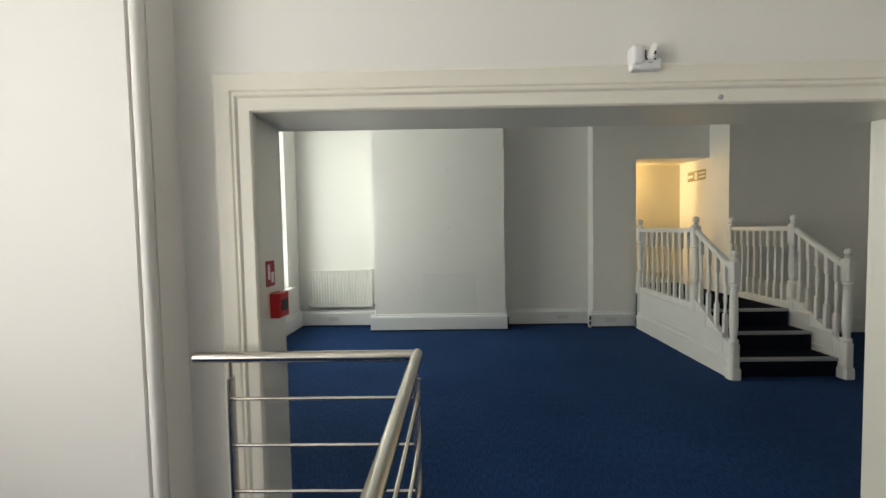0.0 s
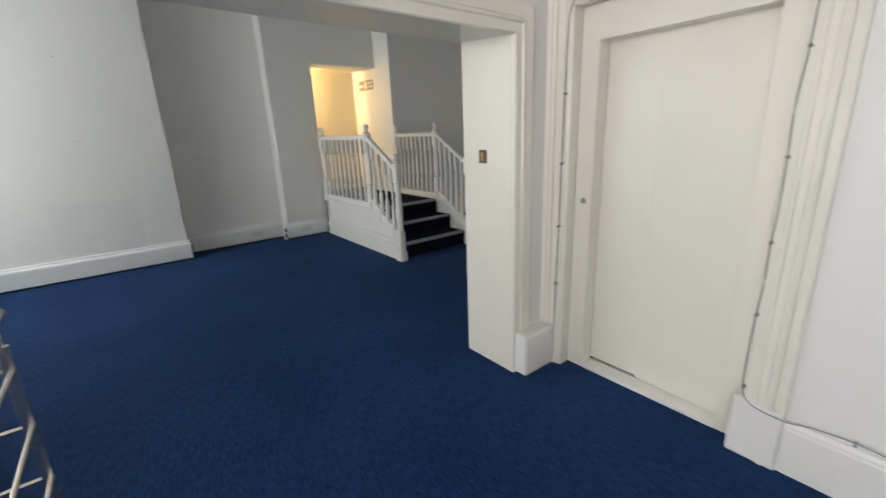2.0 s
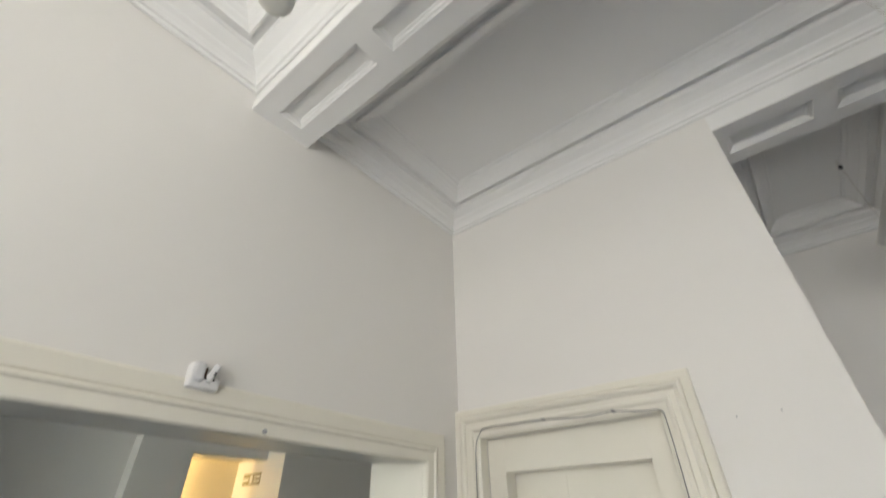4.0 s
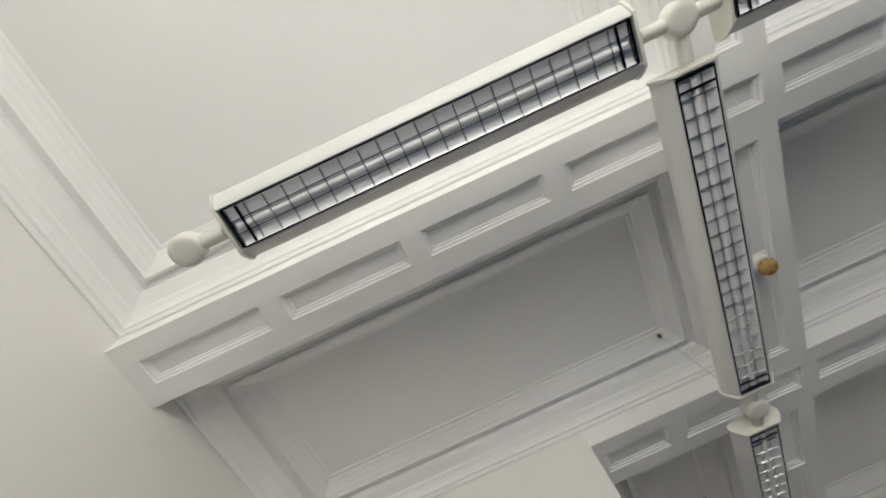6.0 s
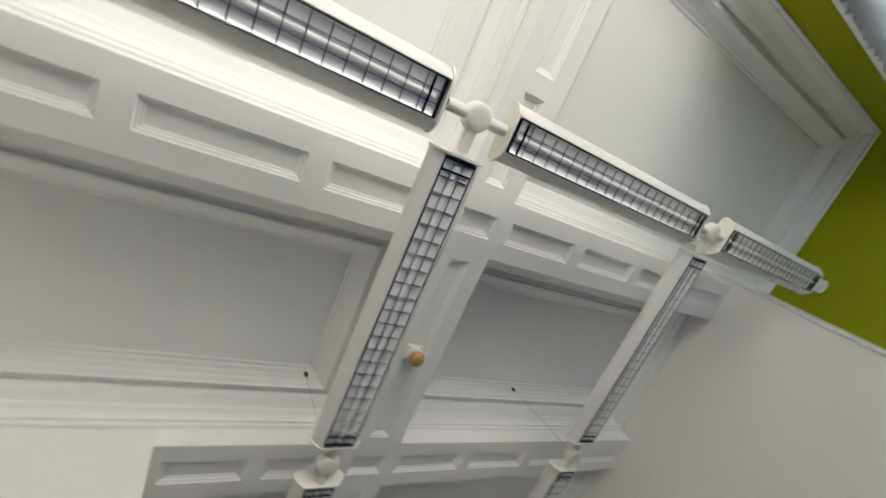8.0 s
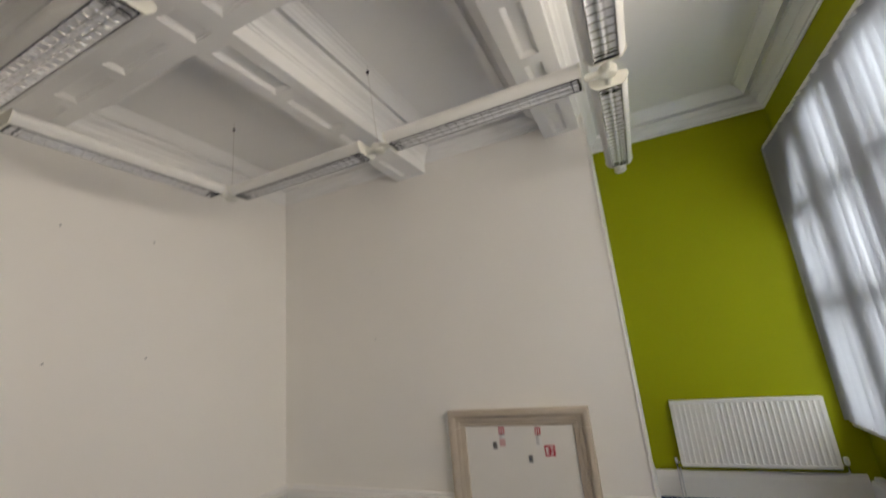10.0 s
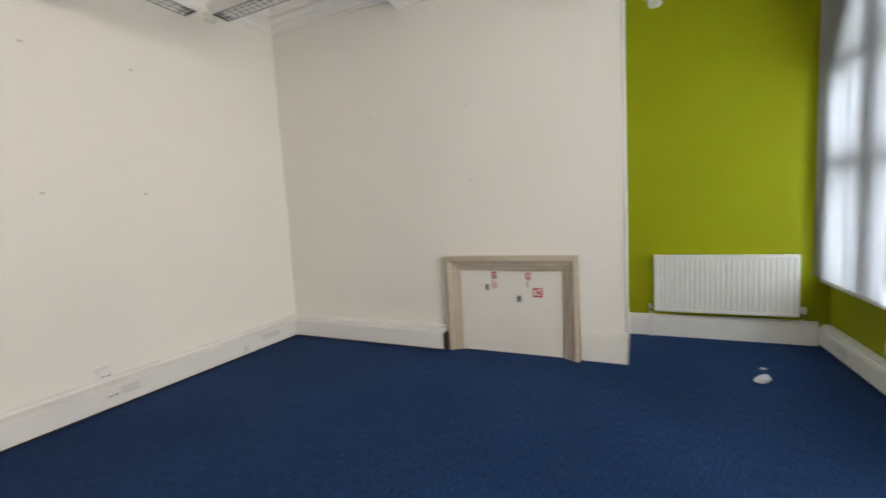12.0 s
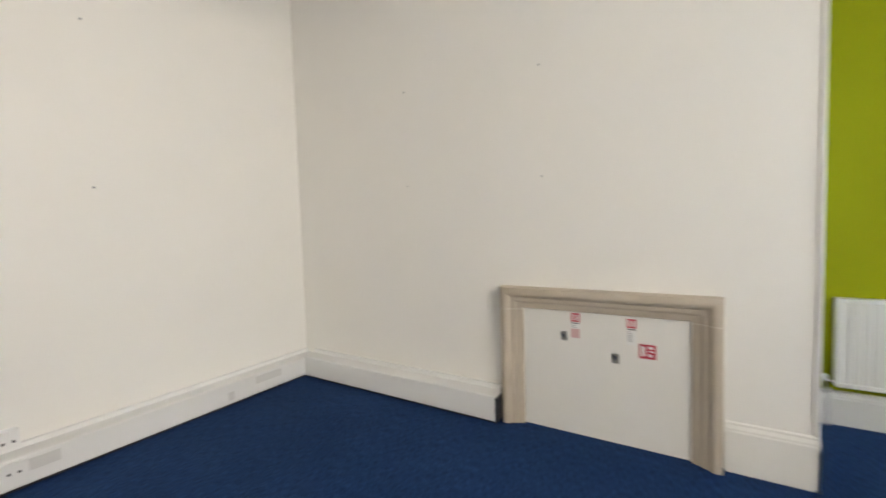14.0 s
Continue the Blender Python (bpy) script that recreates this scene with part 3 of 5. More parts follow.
# ---------------------------------------------------------------- lift door
lift = empty("door_1", pose(2.5, 1.57, 0))
bpy.context.view_layer.update()
LY0, LY1, LZ, LX = 1.175, 1.972, 1.995, 2.50
bm = boxes((LX, LX + 0.1, LO0 + 0.002, LY0, 0, LOT - 0.002), (LX, LX + 0.1, LY1, LO1 - 0.002, 0, LOT - 0.002), (LX, LX + 0.1, LY0, LY1, LZ, LOT - 0.002), bevel=0.001)
under("door_frame", bm, M_CREAM, lift, "cream painted flat lift frame")
under("door_leaf", boxes((2.603, 2.64, LY0 - 0.01, 1.66, 0.0125, LZ + 0.02), bevel=0.002), M_CREAM, lift, "cream painted sliding lift door leaf")
under("door_leaf", boxes((2.608, 2.645, 1.662, LY1 + 0.01, 0.035, LZ + 0.02), bevel=0.002), M_CREAM, lift, "cream painted sliding lift door leaf")
under("door_sill", boxes((2.495, 2.598, LY0 + 0.002, LY1 - 0.002, 0.0, 0.026), (2.60, 2.66, LY0 + 0.002, LY1 - 0.002, 0.0, 0.012), bevel=0.003), M_TRIM, lift, "white painted lift sill")
under("sill_track", boxes((2.5985, 2.602, 1.665, LY1 - 0.004, 0.012, 0.030)), M_ALU, lift, "thin aluminium door track")
bm = bmesh.new()
lathe(bm, [(0.017, 0), (0.017, 0.007), (0.011, 0.010), (0.010, 0.003)], seg=16)
bm.transform(pose(LX - 0.001, 2.02, 1.115, 0, -90, 0))
under("key_switch", bm, M_GREYINK, lift, "round steel key switch")
tagged(lift, label="closed cream sliding lift door in a moulded frame", category="door", kind="structure")
structure("wall_lift_back", boxes((2.68, 2.72, LO0 - 0.1, LO1 + 0.1, 0, LOT + 0.1)), M_BLACK, "dark back of the lift shaft")

# ---------------------------------------------------------------- windows and blinds
def window_unit(name, x, face, y0, y1, z0, z1, columns, transoms, label, arch_from=None, d=0.05, half=0.06, rail=0.045, inner=None):
    """Timber window in a wall along y. x: plane of the glass; face: +1 when the room lies at larger x."""
    ob = empty(name, pose(x, (y0 + y1) / 2, z0))
    bpy.context.view_layer.update()
    bm = boxes((x - d, x + d, y0, y0 + 0.07, z0, z1), (x - d, x + d, y1 - 0.07, y1, z0, z1), (x - d, x + d, y0 + 0.07, y1 - 0.07, z0, z0 + 0.08), (x - d, x + d, y0 + 0.07, y1 - 0.07, z1 - 0.08, z1), bevel=0.004)
    under("window_frame", bm, M_TRIM, ob)
    for c in columns:
        under("mullion", boxes((x - d + 0.004, x + d - 0.004, c - half, c + half, z0 + 0.08, z1 - 0.08), bevel=0.006), inner or M_TRIM, ob)
    for t in transoms:
        under("transom", boxes((x - d + 0.008, x + d - 0.008, y0 + 0.07, y1 - 0.07, t - rail, t + rail), bevel=0.006), inner or M_TRIM, ob)
    cols = [y0 + 0.03] + list(columns) + [y1 - 0.03]
    rows = [z0 + 0.04] + list(transoms) + [z1 - 0.04]
    for a, b in zip(cols, cols[1:]):
        for c, e in zip(rows, rows[1:]):
            g = under("pane", boxes((x - 0.004, x + 0.004, a + 0.02, b - 0.02, c + 0.02, e - 0.02)), M_GLASS, ob)
            g.visible_shadow = False
    if arch_from is not None:
        # curved board filling the corner of the arched head
        ya, za, yb, zb = arch_from
        pts = [(ya + (yb - ya) * k / 10, za + (zb - za) * math.sin(math.pi / 2 * k / 10) ** 0.9) for k in range(11)]
        bm = bmesh.new()
        extrude(bm, pts + [(yb, z1 - 0.08), (ya, z1 - 0.08)], "x", x - 0.03, x + d - 0.02)
        under("spandrel", bm, inner or M_TRIM, ob)
    return tagged(ob, label=label, category="window", kind="structure")


WX = XW - 0.068
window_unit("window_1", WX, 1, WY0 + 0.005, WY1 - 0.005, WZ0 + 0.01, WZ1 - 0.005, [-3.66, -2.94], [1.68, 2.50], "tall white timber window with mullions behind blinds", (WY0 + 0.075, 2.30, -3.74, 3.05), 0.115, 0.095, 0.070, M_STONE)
# window_2 is never in view: added to bring light into the north part
window_unit("window_2", XW2 - 0.2, 1, W2Y0 + 0.005, W2Y1 - 0.005, WZ0 + 0.01, WZ1 - 0.005, [-0.62, 0.38], [1.68, 2.50], "unseen tall white timber window added to light the stair recess side")
window_unit("window_3", BXL - 0.2, 1, WB0 + 0.005, WB1 - 0.005, WBZ0 + 0.01, WBZ1 - 0.005, [5.55, 6.30], [1.75], "tall white timber window in the back room")
structure("sill_1", boxes((XW + 0.001, -0.988, WY0 - 0.10, WY1 + 0.06, 0.626, 0.664), bevel=0.006), M_PLATE, "white painted window sill, scuffed")
structure("sill_2", boxes((XW2 - 0.14, XW2 + 0.08, W2Y0 - 0.05, W2Y1 + 0.05, 0.575, 0.605), bevel=0.006), M_TRIM, "white painted window sill")
structure("sill_3", boxes((BXL - 0.14, BXL + 0.10, WB0 - 0.05, WB1 + 0.08, WBZ0 - 0.035, WBZ0 + 0.004), bevel=0.006), M_TRIM, "white painted window sill")


def slat_mesh(w, h):
    bm = bmesh.new()
    pts = [(-w / 2 + w * k / 6, 0.007 * math.cos(math.pi * (k / 6 - 0.5))) for k in range(7)]
    lo = [bm.verts.new((x, y, 0)) for x, y in pts]
    hi = [bm.verts.new((x, y, h)) for x, y in pts]
    for k in range(6):
        bm.faces.new((lo[k], lo[k + 1], hi[k + 1], hi[k]))
    me = mesh_of(bm, M_BLIND, "slat")
    return me


def torn_slat_mesh(w, h):
    bm = bmesh.new()
    pts = [(-w / 2 + w * k / 6, 0.007 * math.cos(math.pi * (k / 6 - 0.5))) for k in range(7)]
    low = [0.0, 0.0, 0.004, 0.02, 0.10, 0.13, 0.16]
    lo = [bm.verts.new((x, y - 0.25 * z, z)) for (x, y), z in zip(pts, low)]
    hi = [bm.verts.new((x, y, h)) for x, y in pts]
    for k in range(6):
        bm.faces.new((lo[k], lo[k + 1], hi[k + 1], hi[k]))
    return mesh_of(bm, M_BLIND, "slat")


BZ0, BZ1, BX = 0.675, 3.30, -0.975
ME_SLAT = slat_mesh(0.127, BZ1 - BZ0 - 0.03)
ME_TORN = torn_slat_mesh(0.127, BZ1 - BZ0 - 0.03)
rng = random.Random(5)


def blind(y0, y1, label):
    ob = empty("vertical_blind", pose(BX, (y0 + y1) / 2, BZ1))
    bpy.context.view_layer.update()
    under("headrail", boxes((BX - 0.022, BX + 0.022, y0, y1, BZ1 - 0.035, BZ1), bevel=0.003), M_PVC, ob)
    for k in range(int((y1 - y0) / 0.25) + 1):
        under("bracket", boxes((XW, BX - 0.01, y0 + 0.05 + k * 0.5, y0 + 0.08 + k * 0.5, BZ1 - 0.03, BZ1 - 0.012)), M_PVC, ob) if y0 + 0.08 + k * 0.5 < y1 else None
    n = int((y1 - y0) / 0.098)
    for k in range(n):
        y = y0 + 0.06 + k * 0.098
        turn = 90 + 27 + rng.uniform(-4, 4)
        s = shared("slat", ME_TORN if k == 11 else ME_SLAT, ob, ob.matrix_world.inverted() @ pose(BX + rng.uniform(-0.003, 0.003), y, BZ0 + rng.uniform(-0.008, 0.008), rng.uniform(-0.15, 0.15), rng.uniform(-0.25, 0.25), turn))
    bm = bmesh.new()
    tube(bm, [(BX + 0.03, y0 + 0.04, BZ1 - 0.03), (BX + 0.032, y0 + 0.04, 1.3)], 0.002, 6)
    under("cord", bm, M_PVC, ob, "white control cord")
    return thing(ob, label, "blind", "window blinds")


blind(-4.50, -1.95, "closed white translucent vertical slat blind at the windows")

# ---------------------------------------------------------------- skirtings and trunking
def skirting(name, axis, a, b, plane, sign, h, d, label, material):
    """A moulded board along a wall; sign: the way it stands out."""
    bm = bmesh.new()
    prof = [(0, 0), (d, 0), (d, h - 0.055), (d - 0.003, h - 0.045), (d - 0.004, h - 0.035), (d - 0.012, h - 0.018), (d * 0.45, h - 0.006), (0, h)]
    if axis == "y":
        extrude(bm, [(plane + sign * u, v) for u, v in prof], "y", a, b)
    else:
        extrude(bm, [(plane + sign * u, v) for u, v in prof], "x", a, b)
    return structure(name, bm, material, label)


def trunking(name, axis, a, b, plane, sign, h, d, label):
    """Boxed cable trunking with a bevelled top; a black strip paints its shadow gap at the floor."""
    bm = bmesh.new()
    deep = d > 0.12
    prof = [(0, 0.022), (d - 0.002, 0.022), (d, 0.028), (d, h - 0.05), (d - 0.004, h - 0.046), (d - 0.004, h - 0.04), (d - 0.012, h - 0.028), (d - 0.03, h - 0.022), (d - 0.032, h - 0.004), (d - 0.036, h), (0, h)]
    if deep:
        prof = [(0, 0.022), (d - 0.002, 0.022), (d, 0.028), (d, h - 0.046), (d - 0.003, h - 0.042), (d - 0.008, h - 0.038), (0.036, h - 0.033), (0.028, h - 0.03), (0.025, h - 0.004), (0.020, h), (0, h)]
    extrude(bm, [(plane + sign * u, v) for u, v in prof], axis, a, b)
    # shade of the floor gap, put in as a black strip
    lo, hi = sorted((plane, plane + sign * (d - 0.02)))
    structure("trim_base_strip", boxes((lo, hi, a, b, 0.0, 0.0215) if axis == "y" else (a, b, lo, hi, 0.0, 0.0215)), M_BLACK, "black strip standing in for the shadow gap under the trunking")
    return structure(name, bm, M_PVC, label)


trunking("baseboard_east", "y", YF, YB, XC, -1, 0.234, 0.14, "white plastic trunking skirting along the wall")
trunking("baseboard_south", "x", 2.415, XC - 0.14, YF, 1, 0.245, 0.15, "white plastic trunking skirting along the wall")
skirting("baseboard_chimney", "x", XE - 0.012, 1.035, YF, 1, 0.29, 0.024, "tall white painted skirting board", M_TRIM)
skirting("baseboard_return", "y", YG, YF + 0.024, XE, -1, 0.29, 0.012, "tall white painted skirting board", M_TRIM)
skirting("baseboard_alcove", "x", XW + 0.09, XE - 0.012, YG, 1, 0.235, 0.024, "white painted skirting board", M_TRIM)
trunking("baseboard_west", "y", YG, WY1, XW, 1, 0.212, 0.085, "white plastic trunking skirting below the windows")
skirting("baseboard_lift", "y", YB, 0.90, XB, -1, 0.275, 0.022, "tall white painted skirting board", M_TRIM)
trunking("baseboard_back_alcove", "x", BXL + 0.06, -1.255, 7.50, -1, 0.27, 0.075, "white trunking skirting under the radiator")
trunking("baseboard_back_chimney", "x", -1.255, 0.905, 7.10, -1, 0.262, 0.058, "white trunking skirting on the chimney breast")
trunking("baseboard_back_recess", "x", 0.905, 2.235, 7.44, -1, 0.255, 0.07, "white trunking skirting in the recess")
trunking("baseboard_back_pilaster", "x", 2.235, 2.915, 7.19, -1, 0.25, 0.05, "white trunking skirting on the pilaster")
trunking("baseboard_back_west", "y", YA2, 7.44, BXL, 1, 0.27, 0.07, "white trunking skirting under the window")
skirting("baseboard_back_stair", "x", 4.12, BXR, 6.72, -1, 0.2, 0.02, "white painted skirting board", M_TRIM)

# open trunking ends
ob = part("trunking_end", boxes((0.907, 0.925, 7.05, 7.098, 0.03, 0.20), bevel=0.004), M_BLACK)
thing(ob, "black open end of the cable trunking", "trunking end")
ob = empty("trunking_end", pose(2.22, 7.166, 0))
bpy.context.view_layer.update()
under("end_cover", boxes((2.195, 2.233, 7.130, 7.188, 0.004, 0.205), bevel=0.006), M_PLATE, ob, "pale plastic end cover")
for z in (0.05, 0.13):
    under("cut_out", boxes((2.199, 2.229, 7.1275, 7.1305, z, z + 0.055), bevel=0.001), M_BLACK, ob, "dark opening")
thing(ob, "pale end cover of the trunking with dark openings", "trunking end")
ob = part("trunking_end", boxes((2.390, 2.413, YF + 0.002, YF + 0.145, 0.02, 0.19), bevel=0.004), M_BLACK)
thing(ob, "dark open trunking end beside the fireplace", "trunking end")

# boxed plinth in the corner by the lift
ob = part("corner_box", boxes((2.120, XB - 0.012, 2.128, YA + 0.09, 0.0, 0.282), bevel=0.022, seg=3), M_TRIM)
for p in ob.data.polygons:
    p.use_smooth = False
thing(ob, "small white painted box covering pipes in the corner", "pipe box")
# block at the foot of the lift architrave
structure("trim_plinth", boxes((XB - 0.047, XB, 0.898, LO0 + 0.035, 0.0, 0.30), bevel=0.014), M_TRIM, "white painted plinth block of the architrave")

# thin bead on the chimney corner
bm = bmesh.new()
lathe(bm, [(0.011, 0.29), (0.013, 0.31), (0.013, CORN - 0.02), (0.011, CORN)], (XE + 0.002, YF + 0.002, 0), 10)
structure("trim_corner_bead", bm, M_TRIM, "white rounded corner bead", smooth=True)


# ---------------------------------------------------------------- radiators
def radiator(x0, x1, z0, z1, wall, sign, ribs, label):
    """Pressed steel panel radiator on a wall along x; sign: the way it faces in y."""
    ob = empty("radiator", pose((x0 + x1) / 2, wall, z0))
    bpy.context.view_layer.update()
    f = wall + sign * 0.09
    bm = bmesh.new()
    pitch = (x1 - x0 - 0.05) / ribs
    for face in (f, wall + sign * 0.035):
        out = [(x0, face - sign * 0.004), (x0 + 0.02, face)]
        for k in range(ribs):
            c = x0 + 0.025 + k * pitch
            out += [(c + pitch * 0.1, face), (c + pitch * 0.28, face - sign * 0.010), (c + pitch * 0.72, face - sign * 0.010), (c + pitch * 0.9, face)]
        out += [(x1 - 0.02, face), (x1, face - sign * 0.004), (x1, face - sign * 0.022), (x0, face - sign * 0.022)]
        bm = bmesh.new()
        extrude(bm, out, "z", z0 + 0.03, z1 - 0.03)
        under("panel", bm, M_TRIM, ob)
        for a, b in ((z1 - 0.03, z1 - 0.004), (z0, z0 + 0.03)):
            under("seam", boxes((x0, x1, min(face - sign * 0.022, face), max(face - sign * 0.022, face), a, b), bevel=0.004), M_TRIM, ob)
    ya, yb = sorted((wall + sign * 0.02, f + sign * 0.002))
    under("top_grille", boxes((x0 - 0.001, x1 + 0.001, ya, yb, z1 - 0.006, z1 + 0.002), bevel=0.002), M_TRIM, ob)
    under("side_cover", boxes((x0 - 0.004, x0, ya, yb, z0 + 0.02, z1), bevel=0.001), M_TRIM, ob)
    under("side_cover", boxes((x1, x1 + 0.004, ya, yb, z0 + 0.02, z1), bevel=0.001), M_TRIM, ob)
    for x, s in ((x0, -1), (x1, 1)):
        y = wall + sign * 0.055
        xv = x + s * 0.045
        bm = bmesh.new()
        tube(bm, [(x - s * 0.03, y, z0 + 0.03), (x + s * 0.035, y, z0 + 0.03), (xv, y, z0 + 0.022), (xv, y, z0 - 0.015)], 0.009, 10)
        valve = under("valve", bm, M_STEEL, ob, "small metal radiator valve", smooth=True)
        bm = bmesh.new()
        if s == -sign:
            lathe(bm, [(0.014, 0), (0.019, 0.008), (0.020, 0.05), (0.016, 0.062), (0.008, 0.066)], (xv, y, z0 + 0.03), 14)
        else:
            lathe(bm, [(0.012, 0), (0.013, 0.034), (0.009, 0.042), (0.005, 0.044)], (xv, y, z0 + 0.03), 12)
        under("valve_cap", bm, M_PVC, valve, "white plastic cap", smooth=True)
        bm = bmesh.new()
        if s == 1 and wall == YG:
            tube(bm, [(xv, y, z0 - 0.012), (xv, y, 0.0)], 0.0075, 8)
            tube(bm, [(xv - 0.024, y - 0.012, z0 - 0.02), (xv - 0.024, y - 0.012, 0.0)], 0.0075, 8)
        else:
            tube(bm, [(xv, y, z0 - 0.012), (xv - s * 0.004, y, z0 - 0.035), (xv - s * 0.05, y - sign * 0.012, z0 - 0.045), ((x0 + x1) / 2, y - sign * 0.02, z0 - 0.045)], 0.0075, 8)
        under("pipe", bm, M_PLATE, valve, "white painted heating pipe", smooth=True)
    for c in (0.2, 0.8):
        xx = x0 + (x1 - x0) * c
        yy = sorted((wall, wall + sign * 0.03))
        under("bracket", boxes((xx - 0.015, xx + 0.015, yy[0], yy[1], z0 + 0.05, z1 - 0.08)), M_TRIM, ob)
    return thing(ob, label, "radiator")


radiator(-0.83, 0.385, 0.285, 0.883, YG, 1, 26, "white ribbed panel radiator on the green wall")
radiator(-2.33, -1.30, 0.33, 0.955, 7.50, -1, 21, "white ribbed panel radiator in the chimney alcove")

# ---------------------------------------------------------------- fireplace
fire = empty("fireplace", pose(1.72, YF, 0))
bpy.context.view_layer.update()
FX0, FX1, FT = 1.045, 2.388, 0.998
prof = [(0.0, 0.0), (0.0, 0.070), (0.006, 0.080), (0.018, 0.084), (0.030, 0.088), (0.044, 0.086), (0.058, 0.078), (0.068, 0.064), (0.074, 0.056), (0.088, 0.056), (0.098, 0.054), (0.106, 0.046), (0.112, 0.036),
        (0.128, 0.036), (0.136, 0.030), (0.146, 0.030), (0.152, 0.02), (0.155, 0.0)]


def surround(piece):
    bm = bmesh.new()
    rows = []
    for d, e in prof:
        y = YF + e
        if piece == "lintel":
            pts = [(FX0 + d, FT - d), (FX1 - d, FT - d)]
            pts = [(FX0 + d, FT - 0.16)] + pts + [(FX1 - d, FT - 0.16)]
        elif piece == "a":
            pts = [(FX0 + d, 0.0), (FX0 + d, FT - 0.162)]
        else:
            pts = [(FX1 - d, 0.0), (FX1 - d, FT - 0.162)]
        rows.append([bm.verts.new((x, y, z)) for x, z in pts])
    for u, w in zip(rows, rows[1:]):
        for k in range(len(u) - 1):
            bm.faces.new((u[k], u[k + 1], w[k + 1], w[k]))
    return bm


under("lintel", surround("lintel"), M_STONE, fire, smooth=True)
under("jamb", surround("a"), M_STONE, fire, smooth=True)
under("jamb", surround("b"), M_STONE, fire, smooth=True)
under("closing_board", boxes((FX0 + 0.13, FX1 - 0.13, YF - 0.01, YF + 0.008, 0.004, FT - 0.13)), M_TRIM, fire, "white board closing the hearth")
thing(fire, "moulded limestone fireplace surround closed with white board", "fireplace")
BY = YF + 0.008


def flat(name, x0, x1, z0, z1, y, material, parent, label="", d=0.0015):
    return under(name, boxes((x0, x1, y, y + d, z0, z1)), material, parent, label)


def notice(x0, x1, z0, z1, label, strips, category="label"):
    ob = empty("notice_label", pose((x0 + x1) / 2, BY, z0))
    bpy.context.view_layer.update()
    sheet = flat("sheet", x0, x1, z0, z1, BY, M_SIGNW, ob)
    for k, (a, b, c, e, m) in enumerate(strips):
        flat("print", x1 - (x1 - x0) * b, x1 - (x1 - x0) * a, z1 - (z1 - z0) * e, z1 - (z1 - z0) * c, BY + 0.0015 + 0.0004 * k, m, sheet, d=0.0008)
    return thing(ob, label, category)


PICTO = [(0.04, 0.96, 0.02, 0.36, M_REDSIGN), (0.22, 0.40, 0.08, 0.30, M_SIGNW), (0.60, 0.78, 0.08, 0.30, M_SIGNW), (0.1, 0.9, 0.39, 0.43, M_INK)]
LINES = [(0.1, 0.5 + 0.08 * (k % 3), 0.48 + 0.07 * k, 0.51 + 0.07 * k, M_GREYINK) for k in range(6)]


notice(1.838, 1.900, 0.664, 0.838, "small red and white extinguisher notice stuck on the board", PICTO + LINES[:2] + [(0.05, 0.95, 0.62, 0.98, M_PINK)])
notice(1.495, 1.553, 0.661, 0.830, "red and white extinguisher notice stuck on the board", PICTO + LINES)
ob = notice(1.387, 1.481, 0.586, 0.676, "square red fire equipment sign on the board", [(0.0, 1.0, 0.0, 1.0, M_REDSIGN), (0.12, 0.30, 0.15, 0.85, M_SIGNW), (0.34, 0.40, 0.2, 0.8, M_SIGNW), (0.55, 0.85, 0.12, 0.3, M_SIGNW), (0.62, 0.9, 0.42, 0.52, M_SIGNW), (0.55, 0.8, 0.66, 0.84, M_SIGNW)], "sign")


def hook(x, z, tilt):
    ob = empty("extinguisher_bracket", pose(x, BY, z))
    bpy.context.view_layer.update()
    bm = boxes((-0.020, 0.020, 0, 0.004, -0.031, 0.031), bevel=0.003)
    bm.transform(pose(x, BY, z, 0, tilt, 0))
    under("back_plate", bm, M_CABLE, ob)
    bm = boxes((-0.010, 0.010, 0.004, 0.016, -0.004, 0.006), (-0.010, 0.010, 0.012, 0.016, 0.006, 0.02), bevel=0.001)
    bm.transform(pose(x, BY, z, 0, tilt, 0))
    under("hook", bm, M_STEEL, ob)
    return thing(ob, "small grey metal wall bracket for an extinguisher", "bracket")


hook(1.946, 0.673, 8)
hook(1.618, 0.562, 0)

# ---------------------------------------------------------------- suspended lights
LZ0 = 3.13          # underside of the louvres
bm = bmesh.new()
extrude(bm, [(-0.0012, 0.0), (0.0012, 0.0), (0.0014, 0.002), (0.002, 0.0045), (0.0032, 0.0075), (-0.0032, 0.0075), (-0.002, 0.0045), (-0.0014, 0.002)], "y", -0.0615, 0.0615)
ME_BLADE = mesh_of(bm, M_MIRROR, "blade")
LIGHT_L = 1.41


